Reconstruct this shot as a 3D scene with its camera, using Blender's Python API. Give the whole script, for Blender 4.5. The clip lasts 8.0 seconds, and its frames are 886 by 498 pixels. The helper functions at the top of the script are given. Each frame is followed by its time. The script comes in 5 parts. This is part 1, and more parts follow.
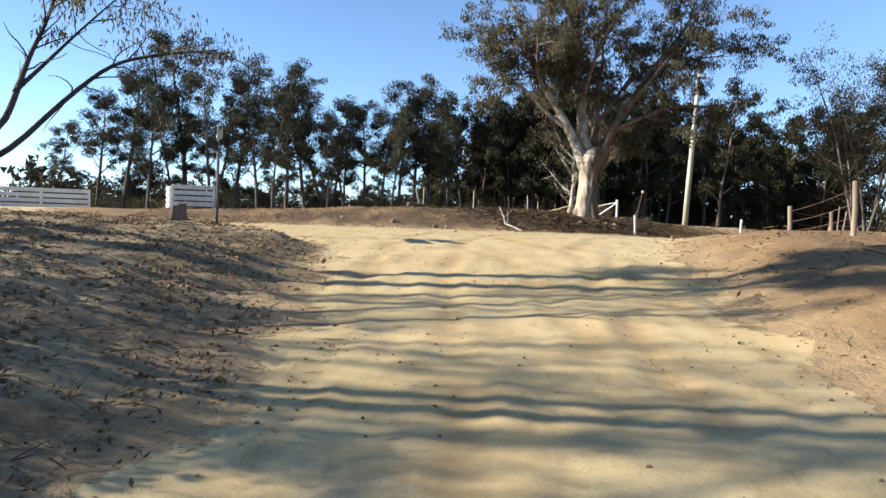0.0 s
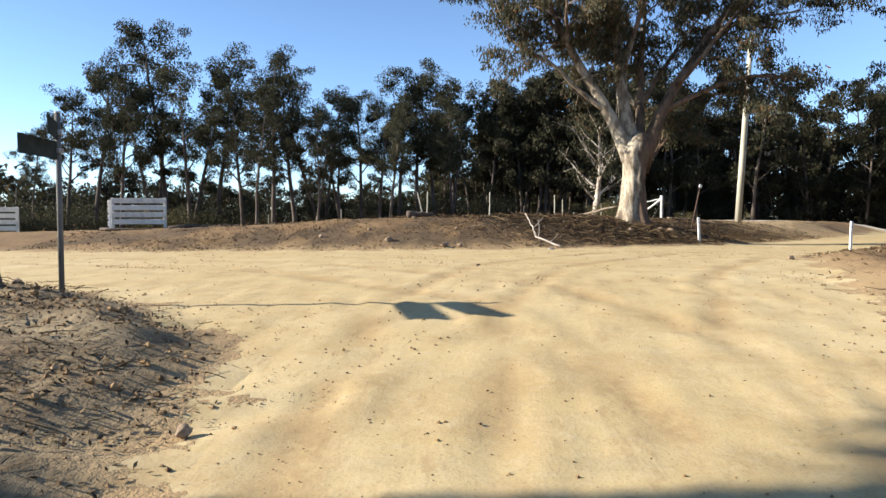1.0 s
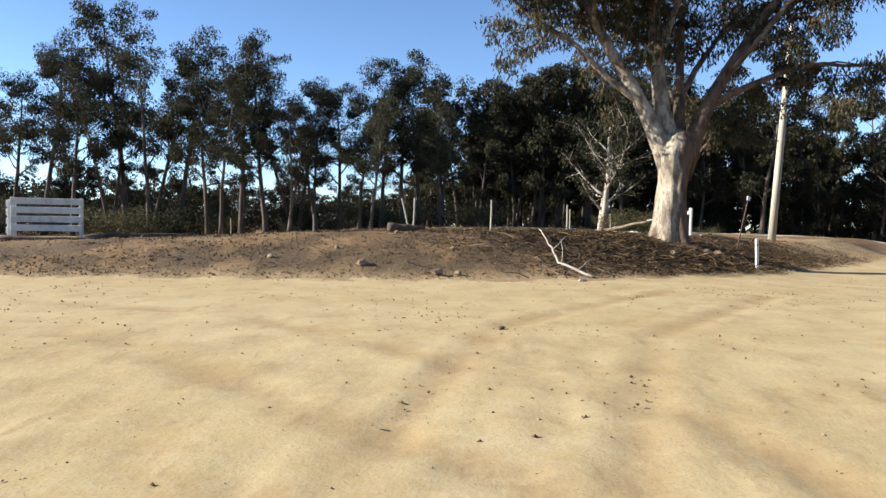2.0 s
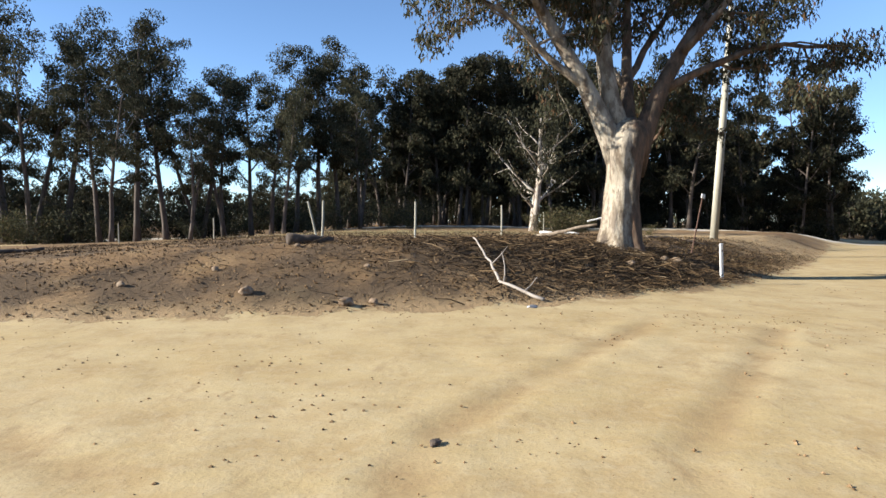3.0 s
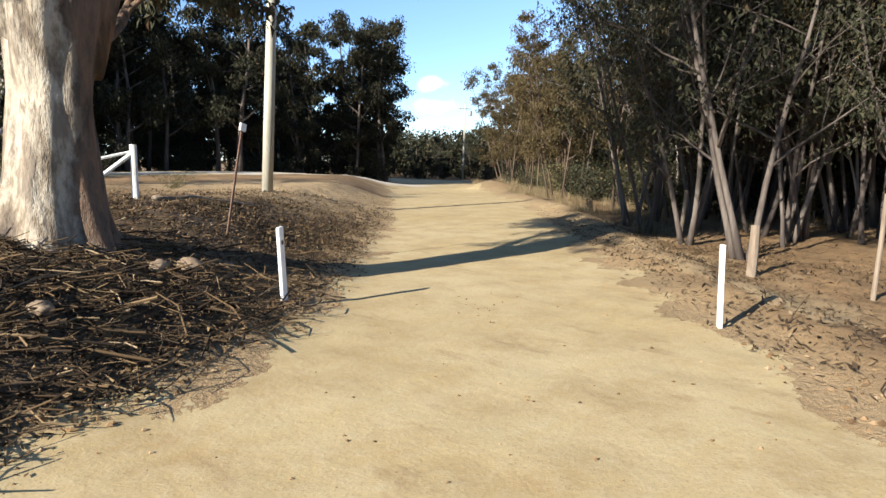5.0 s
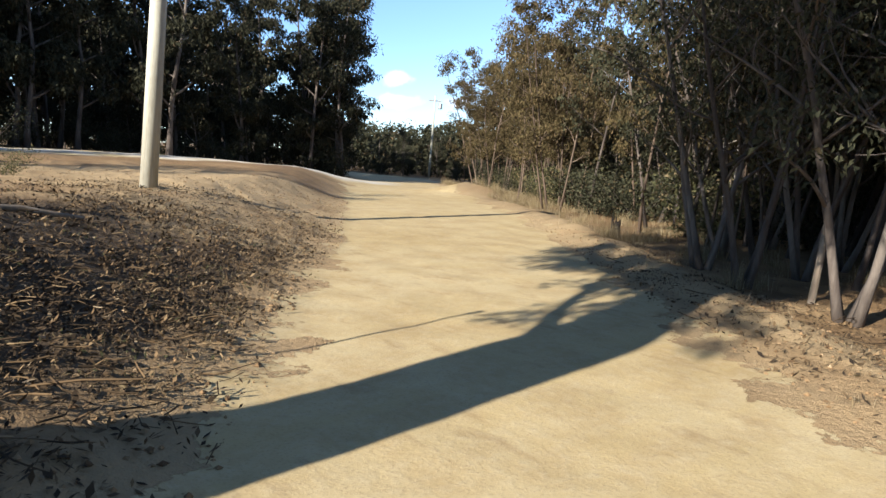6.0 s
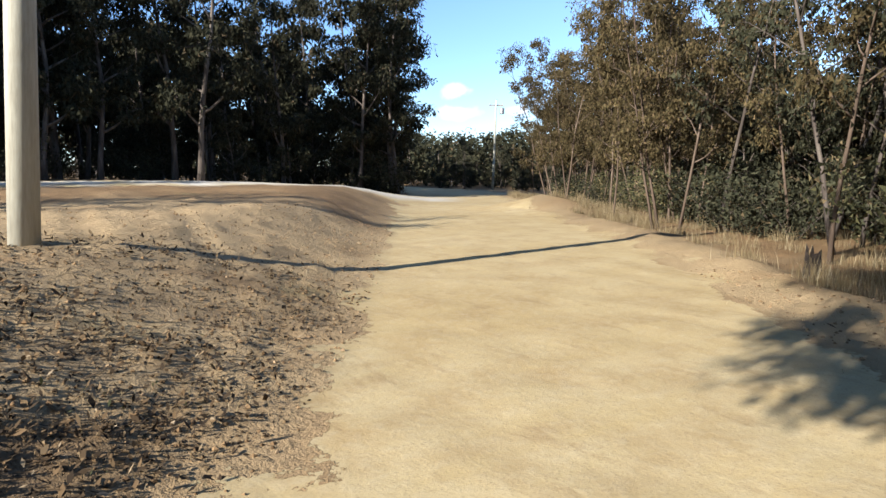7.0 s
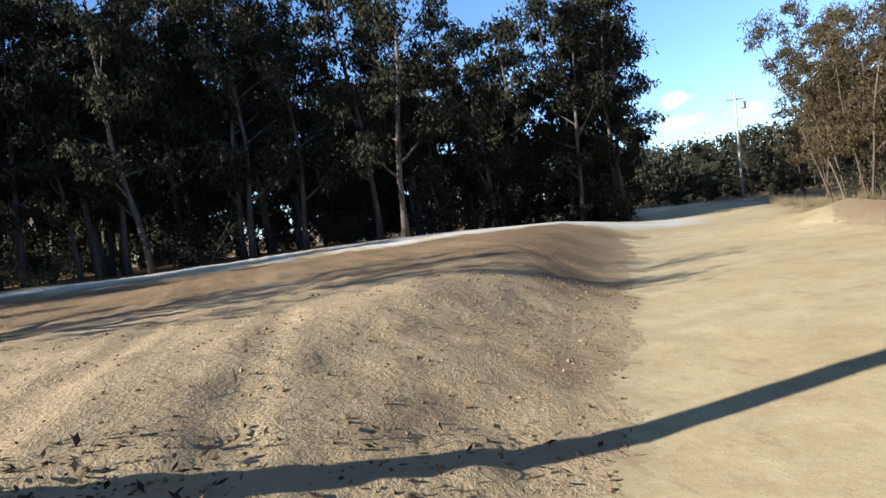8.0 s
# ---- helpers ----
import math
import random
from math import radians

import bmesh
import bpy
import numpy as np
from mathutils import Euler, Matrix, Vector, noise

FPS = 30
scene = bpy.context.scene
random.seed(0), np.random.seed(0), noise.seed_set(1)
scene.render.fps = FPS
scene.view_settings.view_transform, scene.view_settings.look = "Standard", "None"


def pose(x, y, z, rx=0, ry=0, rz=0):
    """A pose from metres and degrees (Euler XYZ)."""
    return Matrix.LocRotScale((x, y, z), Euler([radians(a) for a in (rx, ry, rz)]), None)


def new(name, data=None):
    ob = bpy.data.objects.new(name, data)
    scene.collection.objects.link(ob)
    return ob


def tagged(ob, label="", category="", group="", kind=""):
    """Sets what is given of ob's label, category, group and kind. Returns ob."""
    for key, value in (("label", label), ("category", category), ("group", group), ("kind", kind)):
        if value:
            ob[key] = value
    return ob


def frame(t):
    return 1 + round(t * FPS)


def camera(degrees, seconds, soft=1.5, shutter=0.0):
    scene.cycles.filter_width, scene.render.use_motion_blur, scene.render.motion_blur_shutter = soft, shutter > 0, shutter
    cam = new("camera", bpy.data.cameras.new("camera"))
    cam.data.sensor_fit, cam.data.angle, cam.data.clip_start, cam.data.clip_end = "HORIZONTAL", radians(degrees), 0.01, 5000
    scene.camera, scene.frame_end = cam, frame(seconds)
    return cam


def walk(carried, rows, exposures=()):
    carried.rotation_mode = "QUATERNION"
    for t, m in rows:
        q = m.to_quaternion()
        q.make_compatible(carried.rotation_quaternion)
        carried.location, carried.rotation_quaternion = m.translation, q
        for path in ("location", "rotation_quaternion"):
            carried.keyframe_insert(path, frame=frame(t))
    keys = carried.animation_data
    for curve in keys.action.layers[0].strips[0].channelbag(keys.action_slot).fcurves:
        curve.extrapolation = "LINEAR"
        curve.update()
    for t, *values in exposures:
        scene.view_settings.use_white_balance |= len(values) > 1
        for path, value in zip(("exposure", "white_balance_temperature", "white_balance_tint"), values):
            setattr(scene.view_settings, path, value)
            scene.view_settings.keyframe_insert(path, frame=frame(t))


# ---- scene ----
cam = camera(66.0, 8.0)
# seconds, place in metres, turn in degrees
PATH = [
    (0.0, 2.623, -3.127, 0.187, 88.20, -1.85, 4.24),
    (0.5, 2.313, 0.183, 0.583, 87.87, -0.79, 4.46),
    (1.0, 1.909, 3.525, 0.937, 87.61, 0.14, 4.60),
    (2.3, 1.223, 9.596, 1.391, 87.93, -1.36, 2.81),
    (2.5, 1.232, 10.015, 1.488, 87.61, -1.04, 2.18),
    (3.0, 1.335, 12.130, 1.564, 87.58, -0.20, -3.08),
    (3.5, 1.412, 13.803, 1.698, 86.53, 0.20, -12.63),
    (4.0, 2.370, 16.018, 1.775, 85.25, 1.42, -23.71),
    (4.5, 3.568, 18.313, 1.789, 84.44, 1.12, -33.85),
    (4.7, 4.383, 19.376, 1.788, 83.48, 1.06, -36.30),
    (5.8, 8.762, 25.766, 1.788, 82.00, -3.16, -42.60),
    (6.0, 9.783, 26.817, 1.720, 82.34, -3.23, -42.05),
    (6.5, 11.802, 29.244, 1.633, 83.26, -3.16, -40.27),
    (7.0, 13.805, 31.841, 1.694, 83.07, -0.09, -36.99),
    (7.5, 15.522, 34.410, 1.763, 83.55, 0.06, -28.92),
    (8.0, 17.150, 37.200, 1.790, 86.95, 8.20, -18.35),
]
walk(cam, [(t, pose(x, y, z, rx, ry, rz)) for t, x, y, z, rx, ry, rz in PATH], exposures=[(0.0, 1.56, 6050, 8), (1.0, 1.50, 6150, 8), (2.3, 1.34, 5950, 8), (4.0, 1.36, 5950, 8), (4.7, 1.42, 5950, 8), (6.0, 1.48, 5900, 8), (7.0, 1.46, 5800, 8), (8.0, 1.42, 5450, 8)])

# ---- daylight ----
SUN_UP, SUN_TURN = 23.7, 95.5
world = bpy.data.worlds.new("sky")
world.use_nodes = True
scene.world = world
wn, wl = world.node_tree.nodes, world.node_tree.links
wn.clear()
sky = wn.new("ShaderNodeTexSky")
sky.sky_type, sky.sun_disc = "NISHITA", False
sky.sun_elevation, sky.sun_rotation = radians(SUN_UP), radians(SUN_TURN)
sky.air_density, sky.dust_density, sky.ozone_density = 0.7, 0.15, 2.2
# small fair-weather clouds low over the far road
way = wn.new("ShaderNodeTexCoord")
puff = wn.new("ShaderNodeTexNoise")
puff.inputs["Scale"].default_value, puff.inputs["Detail"].default_value = 26, 5
wl.new(way.outputs["Generated"], puff.inputs["Vector"])
cover = None
for centre, wide, tall in (((0.612, 0.784, 0.108), 0.026, 0.011), ((0.622, 0.779, 0.076), 0.034, 0.009), ((0.682, 0.727, 0.080), 0.034, 0.010), ((0.935, 0.31, 0.16), 0.06, 0.02)):
    off = wn.new("ShaderNodeVectorMath")
    off.operation = "SUBTRACT"
    off.inputs[1].default_value = centre
    wl.new(way.outputs["Generated"], off.inputs[0])
    scaled = wn.new("ShaderNodeVectorMath")
    scaled.operation = "MULTIPLY"
    scaled.inputs[1].default_value = (1 / wide, 1 / wide, 1 / tall)
    wl.new(off.outputs[0], scaled.inputs[0])
    size = wn.new("ShaderNodeVectorMath")
    size.operation = "LENGTH"
    wl.new(scaled.outputs[0], size.inputs[0])
    ragged = wn.new("ShaderNodeMath")
    ragged.operation = "MULTIPLY_ADD"
    ragged.inputs[1].default_value = 3.0
    wl.new(puff.outputs["Fac"], ragged.inputs[0])
    wl.new(size.outputs["Value"], ragged.inputs[2])
    soft = wn.new("ShaderNodeMapRange")
    soft.interpolation_type = "SMOOTHSTEP"
    for k, v in zip(("From Min", "From Max", "To Min", "To Max"), (1.9, 2.6, 1.0, 0.0)):
        soft.inputs[k].default_value = v
    wl.new(ragged.outputs[0], soft.inputs["Value"])
    if cover is None:
        cover = soft.outputs["Result"]
    else:
        both = wn.new("ShaderNodeMath")
        both.operation = "MAXIMUM"
        wl.new(cover, both.inputs[0])
        wl.new(soft.outputs["Result"], both.inputs[1])
        cover = both.outputs[0]
blend = wn.new("ShaderNodeMix")
blend.data_type = "RGBA"
blend.inputs["B"].default_value = (5.2, 5.6, 6.2, 1)
wl.new(cover, blend.inputs["Factor"])
wl.new(sky.outputs["Color"], blend.inputs["A"])
back = wn.new("ShaderNodeBackground")
back.inputs["Strength"].default_value = 0.087
wl.new(blend.outputs["Result"], back.inputs["Color"])
wl.new(back.outputs[0], wn.new("ShaderNodeOutputWorld").inputs["Surface"])
sun = new("sun", bpy.data.lights.new("sun", "SUN"))
sun.data.energy, sun.data.angle, sun.data.color = 5.0, radians(0.55), (1.0, 0.90, 0.77)
TO_SUN = Vector((-math.sin(radians(SUN_TURN)) * math.cos(radians(SUN_UP)), math.cos(radians(SUN_TURN)) * math.cos(radians(SUN_UP)), math.sin(radians(SUN_UP))))
sun.matrix_world = Matrix.Translation((-60, 10, 40)) @ TO_SUN.to_track_quat("Z", "Y").to_matrix().to_4x4()


# ---- materials ----
def material(name, rough=0.8, metal=0.0):
    m = bpy.data.materials.new(name)
    m.use_nodes = True
    b = m.node_tree.nodes["Principled BSDF"]
    b.inputs["Roughness"].default_value, b.inputs["Metallic"].default_value = rough, metal
    return m, m.node_tree.nodes, m.node_tree.links, b


def coords(n, l, scale=(1, 1, 1), space="Object"):
    t, m = n.new("ShaderNodeTexCoord"), n.new("ShaderNodeMapping")
    m.inputs["Scale"].default_value = scale
    l.new(t.outputs[space], m.inputs["Vector"])
    return m.outputs["Vector"]


def noisy(n, l, vec, scale, detail=4, rough=0.55):
    t = n.new("ShaderNodeTexNoise")
    t.inputs["Scale"].default_value, t.inputs["Detail"].default_value, t.inputs["Roughness"].default_value = scale, detail, rough
    l.new(vec, t.inputs["Vector"])
    return t.outputs["Fac"]


def ramp(n, l, fac, *stops):
    r = n.new("ShaderNodeValToRGB")
    while len(r.color_ramp.elements) < len(stops):
        r.color_ramp.elements.new(0.5)
    for e, (p, c) in zip(r.color_ramp.elements, stops):
        e.position, e.color = p, (*c, 1) if len(c) == 3 else c
    l.new(fac, r.inputs["Fac"])
    return r.outputs["Color"]


def mixed(n, l, fac, a, b, how="MIX"):
    m = n.new("ShaderNodeMix")
    m.data_type, m.blend_type = "RGBA", how
    for key, v in (("Factor", fac), ("A", a), ("B", b)):
        if isinstance(v, (int, float)):
            m.inputs[key].default_value = v
        elif isinstance(v, tuple):
            m.inputs[key].default_value = (*v, 1)
        else:
            l.new(v, m.inputs[key])
    return m.outputs["Result"]


def bump(n, l, b, height, strength, distance):
    k = n.new("ShaderNodeBump")
    k.inputs["Strength"].default_value, k.inputs["Distance"].default_value = strength, distance
    l.new(height, k.inputs["Height"])
    l.new(k.outputs["Normal"], b.inputs["Normal"])


def weathered(name, stops, scale=(1, 1, 1), size=6, rough=0.8, metal=0.0, relief=0.4, depth=0.01, fine=40, gloss=0.35):
    """A worn surface: broad stains and fine grain between the given colours, with relief."""
    m, n, l, b = material(name, rough, metal)
    b.inputs["Specular IOR Level"].default_value = gloss
    v = coords(n, l, scale)
    broad, grain = noisy(n, l, v, size, 5), noisy(n, l, v, fine, 4, 0.65)
    info = n.new("ShaderNodeObjectInfo")
    add = n.new("ShaderNodeMath")
    add.operation = "MULTIPLY_ADD"
    add.inputs[1].default_value = 0.45
    l.new(grain, add.inputs[0])
    l.new(broad, add.inputs[2])
    shift = n.new("ShaderNodeMath")
    shift.operation = "MULTIPLY_ADD"
    shift.inputs[1].default_value = 0.12
    l.new(info.outputs["Random"], shift.inputs[0])
    l.new(add.outputs[0], shift.inputs[2])
    level = n.new("ShaderNodeMath")
    level.operation = "MULTIPLY"
    level.inputs[1].default_value = 0.84
    l.new(shift.outputs[0], level.inputs[0])
    l.new(ramp(n, l, level.outputs[0], *stops), b.inputs["Base Color"])
    bump(n, l, b, add.outputs[0], relief, depth)
    return m


def foliage(name, dark, light, dry, dry_share=0.12, glow=0.35):
    """Leaves: each its own tone, some dry, light coming through them."""
    m, n, l, b = material(name, 0.75)
    b.inputs["Specular IOR Level"].default_value = 0.06
    geo, info = n.new("ShaderNodeNewGeometry"), n.new("ShaderNodeObjectInfo")
    one = ramp(n, l, geo.outputs["Random Per Island"], (0.0, dark), (0.8, light), (1.0 - dry_share, light), (min(0.999, 1.02 - dry_share), dry))
    hue = n.new("ShaderNodeHueSaturation")
    k = n.new("ShaderNodeMapRange")
    k.inputs["To Min"].default_value, k.inputs["To Max"].default_value = 0.75, 1.3
    l.new(info.outputs["Random"], k.inputs["Value"])
    l.new(k.outputs["Result"], hue.inputs["Value"])
    l.new(one, hue.inputs["Color"])
    l.new(hue.outputs["Color"], b.inputs["Base Color"])
    t, s = n.new("ShaderNodeBsdfTranslucent"), n.new("ShaderNodeMixShader")
    l.new(hue.outputs["Color"], t.inputs["Color"])
    s.inputs["Fac"].default_value = glow
    l.new(b.outputs[0], s.inputs[1])
    l.new(t.outputs[0], s.inputs[2])
    l.new(s.outputs[0], n["Material Output"].inputs["Surface"])
    return m


def earth():
    """Bare earth: sandy compacted road, brown verge with litter stains, by the mask 'road'; pale gravel by 'pale'."""
    m, n, l, b = material("earth", 0.95)
    b.inputs["Specular IOR Level"].default_value = 0.15
    v = coords(n, l)
    mask, pale = n.new("ShaderNodeAttribute"), n.new("ShaderNodeAttribute")
    mask.attribute_name, pale.attribute_name = "road", "pale"
    big, mid, small, grit = noisy(n, l, v, 0.22, 4), noisy(n, l, v, 1.3, 5, 0.6), noisy(n, l, v, 9, 5, 0.65), noisy(n, l, v, 45, 3, 0.7)
    road = mixed(n, l, ramp(n, l, big, (0.35, (0, 0, 0)), (0.65, (1, 1, 1))), (0.40, 0.296, 0.140), (0.46, 0.36, 0.195))
    road = mixed(n, l, ramp(n, l, mid, (0.42, (0, 0, 0)), (0.72, (0.85, 0.85, 0.85))), road, (0.32, 0.222, 0.10))
    road = mixed(n, l, ramp(n, l, small, (0.45, (0, 0, 0)), (0.8, (0.55, 0.55, 0.55))), road, (0.47, 0.385, 0.24))
    worn = n.new("ShaderNodeAttribute")
    worn.attribute_name = "worn"
    tracks = noisy(n, l, coords(n, l, (0.5, 3.0, 1)), 1.1, 5, 0.6)
    road = mixed(n, l, ramp(n, l, tracks, (0.5, (0, 0, 0)), (0.7, (0.55, 0.55, 0.55))), road, (0.42, 0.315, 0.145))
    rubbed = n.new("ShaderNodeMath")
    rubbed.operation = "MULTIPLY"
    l.new(worn.outputs["Fac"], rubbed.inputs[0])
    l.new(ramp(n, l, small, (0.3, (0.2, 0.2, 0.2)), (0.6, (0.85, 0.85, 0.85))), rubbed.inputs[1])
    road = mixed(n, l, rubbed.outputs[0], road, (0.29, 0.192, 0.088))
    scuffed = noisy(n, l, coords(n, l, (1.0, 0.35, 1)), 3.4, 5, 0.7)
    road = mixed(n, l, ramp(n, l, scuffed, (0.56, (0, 0, 0)), (0.70, (0.6, 0.6, 0.6))), road, (0.26, 0.175, 0.085))
    road = mixed(n, l, ramp(n, l, grit, (0.53, (0, 0, 0)), (0.75, (0.6, 0.6, 0.6))), road, (0.215, 0.15, 0.082))
    dirt = mixed(n, l, ramp(n, l, mid, (0.32, (0, 0, 0)), (0.68, (1, 1, 1))), (0.150, 0.090, 0.041), (0.245, 0.152, 0.072))
    dirt = mixed(n, l, ramp(n, l, big, (0.45, (0, 0, 0)), (0.68, (0.8, 0.8, 0.8))), dirt, (0.27, 0.170, 0.082))
    dirt = mixed(n, l, ramp(n, l, small, (0.5, (0, 0, 0)), (0.72, (0.85, 0.85, 0.85))), dirt, (0.105, 0.07, 0.038))
    dirt = mixed(n, l, ramp(n, l, grit, (0.52, (0, 0, 0)), (0.75, (0.6, 0.6, 0.6))), dirt, (0.27, 0.185, 0.10))
    bare = n.new("ShaderNodeAttribute")
    bare.attribute_name = "bare"
    dirt = mixed(n, l, bare.outputs["Fac"], dirt, mixed(n, l, mid, (0.44, 0.325, 0.178), (0.34, 0.235, 0.118)))
    humus, lawn = n.new("ShaderNodeAttribute"), n.new("ShaderNodeAttribute")
    humus.attribute_name, lawn.attribute_name = "humus", "lawn"
    grey = n.new("ShaderNodeAttribute")
    grey.attribute_name = "grey"
    dirt = mixed(n, l, grey.outputs["Fac"], dirt, mixed(n, l, ramp(n, l, mixed(n, l, 0.5, small, mid), (0.40, (0, 0, 0)), (0.60, (1, 1, 1))), (0.33, 0.255, 0.15), (0.14, 0.104, 0.061)))
    dirt = mixed(n, l, lawn.outputs["Fac"], dirt, mixed(n, l, small, (0.30, 0.25, 0.115), (0.21, 0.17, 0.075)))
    dirt = mixed(n, l, humus.outputs["Fac"], dirt, mixed(n, l, small, (0.045, 0.032, 0.021), (0.115, 0.082, 0.05)))
    edge = n.new("ShaderNodeMath")
    edge.operation = "MULTIPLY_ADD"
    edge.inputs[1].default_value = 1.3
    l.new(mixed(n, l, 0.4, small, mid), edge.inputs[0])
    l.new(mask.outputs["Fac"], edge.inputs[2])
    on = ramp(n, l, edge.outputs[0], (0.98, (0, 0, 0)), (1.32, (1, 1, 1)))
    col = mixed(n, l, on, dirt, road)
    col = mixed(n, l, pale.outputs["Fac"], col, (0.56, 0.53, 0.47))
    l.new(col, b.inputs["Base Color"])
    h = n.new("ShaderNodeMath")
    h.operation = "MULTIPLY_ADD"
    h.inputs[1].default_value = 0.35
    l.new(grit, h.inputs[0])
    l.new(small, h.inputs[2])
    rough = n.new("ShaderNodeMath")
    rough.operation = "MULTIPLY"
    depth = ramp(n, l, on, (0.0, (1, 1, 1)), (1.0, (0.15, 0.15, 0.15)))
    l.new(depth, rough.inputs[0])
    l.new(h.outputs[0], rough.inputs[1])
    bump(n, l, b, rough.outputs[0], 0.8, 0.05)
    return m


EARTH = earth()
LIMB_BARK = weathered("limb_bark", ((0.46, (0.05, 0.035, 0.026)), (0.6, (0.12, 0.085, 0.06)), (0.66, (0.34, 0.29, 0.235)), (0.85, (0.50, 0.45, 0.38))), (1, 1, 0.6), 1.6, 0.85, 0, 0.8, 0.04, 8)


def gum_bark():
    """Smooth cream bark in torn patches on the bole, browner rough bark up the limbs, dark scars and drips."""
    m, n, l, b = material("gum_bark", 0.85)
    b.inputs["Specular IOR Level"].default_value = 0.2
    v = coords(n, l)
    long = coords(n, l, (1.0, 1.0, 0.5))
    patch, streak, grain = noisy(n, l, long, 2.6, 6, 0.65), noisy(n, l, coords(n, l, (1.2, 1.2, 0.34)), 3.6, 6, 0.7), noisy(n, l, v, 26, 4, 0.7)
    clean = ramp(n, l, patch, (0.36, (0.10, 0.075, 0.055)), (0.44, (0.21, 0.165, 0.112)), (0.50, (0.36, 0.305, 0.225)), (0.60, (0.41, 0.355, 0.268)), (0.66, (0.19, 0.15, 0.105)))
    clean = mixed(n, l, ramp(n, l, streak, (0.50, (0, 0, 0)), (0.60, (0.8, 0.8, 0.8))), clean, (0.15, 0.115, 0.082))
    clean = mixed(n, l, ramp(n, l, grain, (0.5, (0, 0, 0)), (0.72, (0.4, 0.4, 0.4))), clean, (0.22, 0.17, 0.125))
    brown = ramp(n, l, patch, (0.38, (0.055, 0.04, 0.03)), (0.5, (0.13, 0.095, 0.07)), (0.64, (0.27, 0.22, 0.17)))
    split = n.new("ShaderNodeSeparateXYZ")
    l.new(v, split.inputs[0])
    # old rough bark on the +X side, darkened to paint in the bole's shade
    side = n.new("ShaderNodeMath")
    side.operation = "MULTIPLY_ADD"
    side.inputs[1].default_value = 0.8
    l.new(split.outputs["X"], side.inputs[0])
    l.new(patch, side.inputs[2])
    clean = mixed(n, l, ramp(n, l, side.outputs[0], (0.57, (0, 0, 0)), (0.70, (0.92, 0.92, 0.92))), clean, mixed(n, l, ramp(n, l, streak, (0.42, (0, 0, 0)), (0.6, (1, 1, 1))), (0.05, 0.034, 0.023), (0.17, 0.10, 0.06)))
    high = n.new("ShaderNodeMath")
    high.operation = "MULTIPLY_ADD"
    high.inputs[1].default_value = 2.2
    l.new(patch, high.inputs[0])
    l.new(split.outputs["Z"], high.inputs[2])
    up = n.new("ShaderNodeMapRange")
    for k, w in zip(("From Min", "From Max", "To Min", "To Max"), (5.2, 8.6, 0.0, 1.0)):
        up.inputs[k].default_value = w
    l.new(high.outputs[0], up.inputs["Value"])
    l.new(mixed(n, l, up.outputs["Result"], clean, brown), b.inputs["Base Color"])
    h = n.new("ShaderNodeMath")
    h.operation = "ADD"
    l.new(streak, h.inputs[0])
    l.new(patch, h.inputs[1])
    bump(n, l, b, h.outputs[0], 0.9, 0.07)
    return m


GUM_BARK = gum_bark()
GREY_BARK = weathered("grey_bark", ((0.4, (0.03, 0.023, 0.018)), (0.65, (0.075, 0.058, 0.046)), (0.95, (0.18, 0.15, 0.12))), (1, 1, 0.2), 3, 0.9, 0, 0.8, 0.03, 16)
BROWN_BARK = weathered("brown_bark", ((0.4, (0.036, 0.025, 0.017)), (0.65, (0.088, 0.060, 0.040)), (0.95, (0.20, 0.15, 0.11))), (1, 1, 0.2), 4, 0.9, 0, 0.8, 0.02, 20)
PALE_STEM = weathered("pale_stem", ((0.4, (0.16, 0.13, 0.105)), (0.65, (0.30, 0.255, 0.21)), (0.95, (0.44, 0.39, 0.33))), (1, 1, 0.2), 4, 0.9, 0, 0.6, 0.01, 20)
GREY_WOOD = weathered("grey_wood", ((0.4, (0.22, 0.20, 0.15)), (0.65, (0.36, 0.335, 0.26)), (0.95, (0.48, 0.455, 0.365))), (1, 1, 0.12), 5, 0.85, 0, 0.5, 0.006, 40)
OLD_WOOD = weathered("old_wood", ((0.4, (0.10, 0.07, 0.048)), (0.65, (0.19, 0.145, 0.10)), (0.95, (0.31, 0.255, 0.19))), (1, 1, 0.15), 8, 0.9, 0, 0.6, 0.006, 50)
WHITE_PAINT = weathered("white_paint", ((0.42, (0.52, 0.48, 0.41)), (0.58, (0.74, 0.71, 0.65)), (0.8, (0.80, 0.78, 0.73))), (1, 1, 0.5), 5, 0.6, 0, 0.25, 0.004, 50)
DULL_PAINT = weathered("dull_paint", ((0.42, (0.36, 0.34, 0.30)), (0.62, (0.56, 0.53, 0.47)), (0.9, (0.66, 0.63, 0.57))), (1, 1, 0.5), 5, 0.7, 0, 0.25, 0.004, 50)
STEEL = weathered("galvanised_steel", ((0.4, (0.22, 0.21, 0.20)), (0.7, (0.36, 0.35, 0.34)), (0.95, (0.45, 0.44, 0.43))), (1, 1, 1), 8, 0.5, 0.7, 0.1, 0.002, 60)
RUST = weathered("rusted_steel", ((0.4, (0.09, 0.05, 0.035)), (0.7, (0.17, 0.10, 0.07)), (0.95, (0.26, 0.19, 0.15))), (1, 1, 1), 10, 0.8, 0.3, 0.3, 0.002, 60)
DARK_SIGN = weathered("sign_back", ((0.4, (0.02, 0.024, 0.022)), (0.7, (0.03, 0.036, 0.033)), (0.95, (0.05, 0.055, 0.05))), (1, 1, 1), 6, 0.95, 0.0, 0.05, 0.002, 50, 0.02)
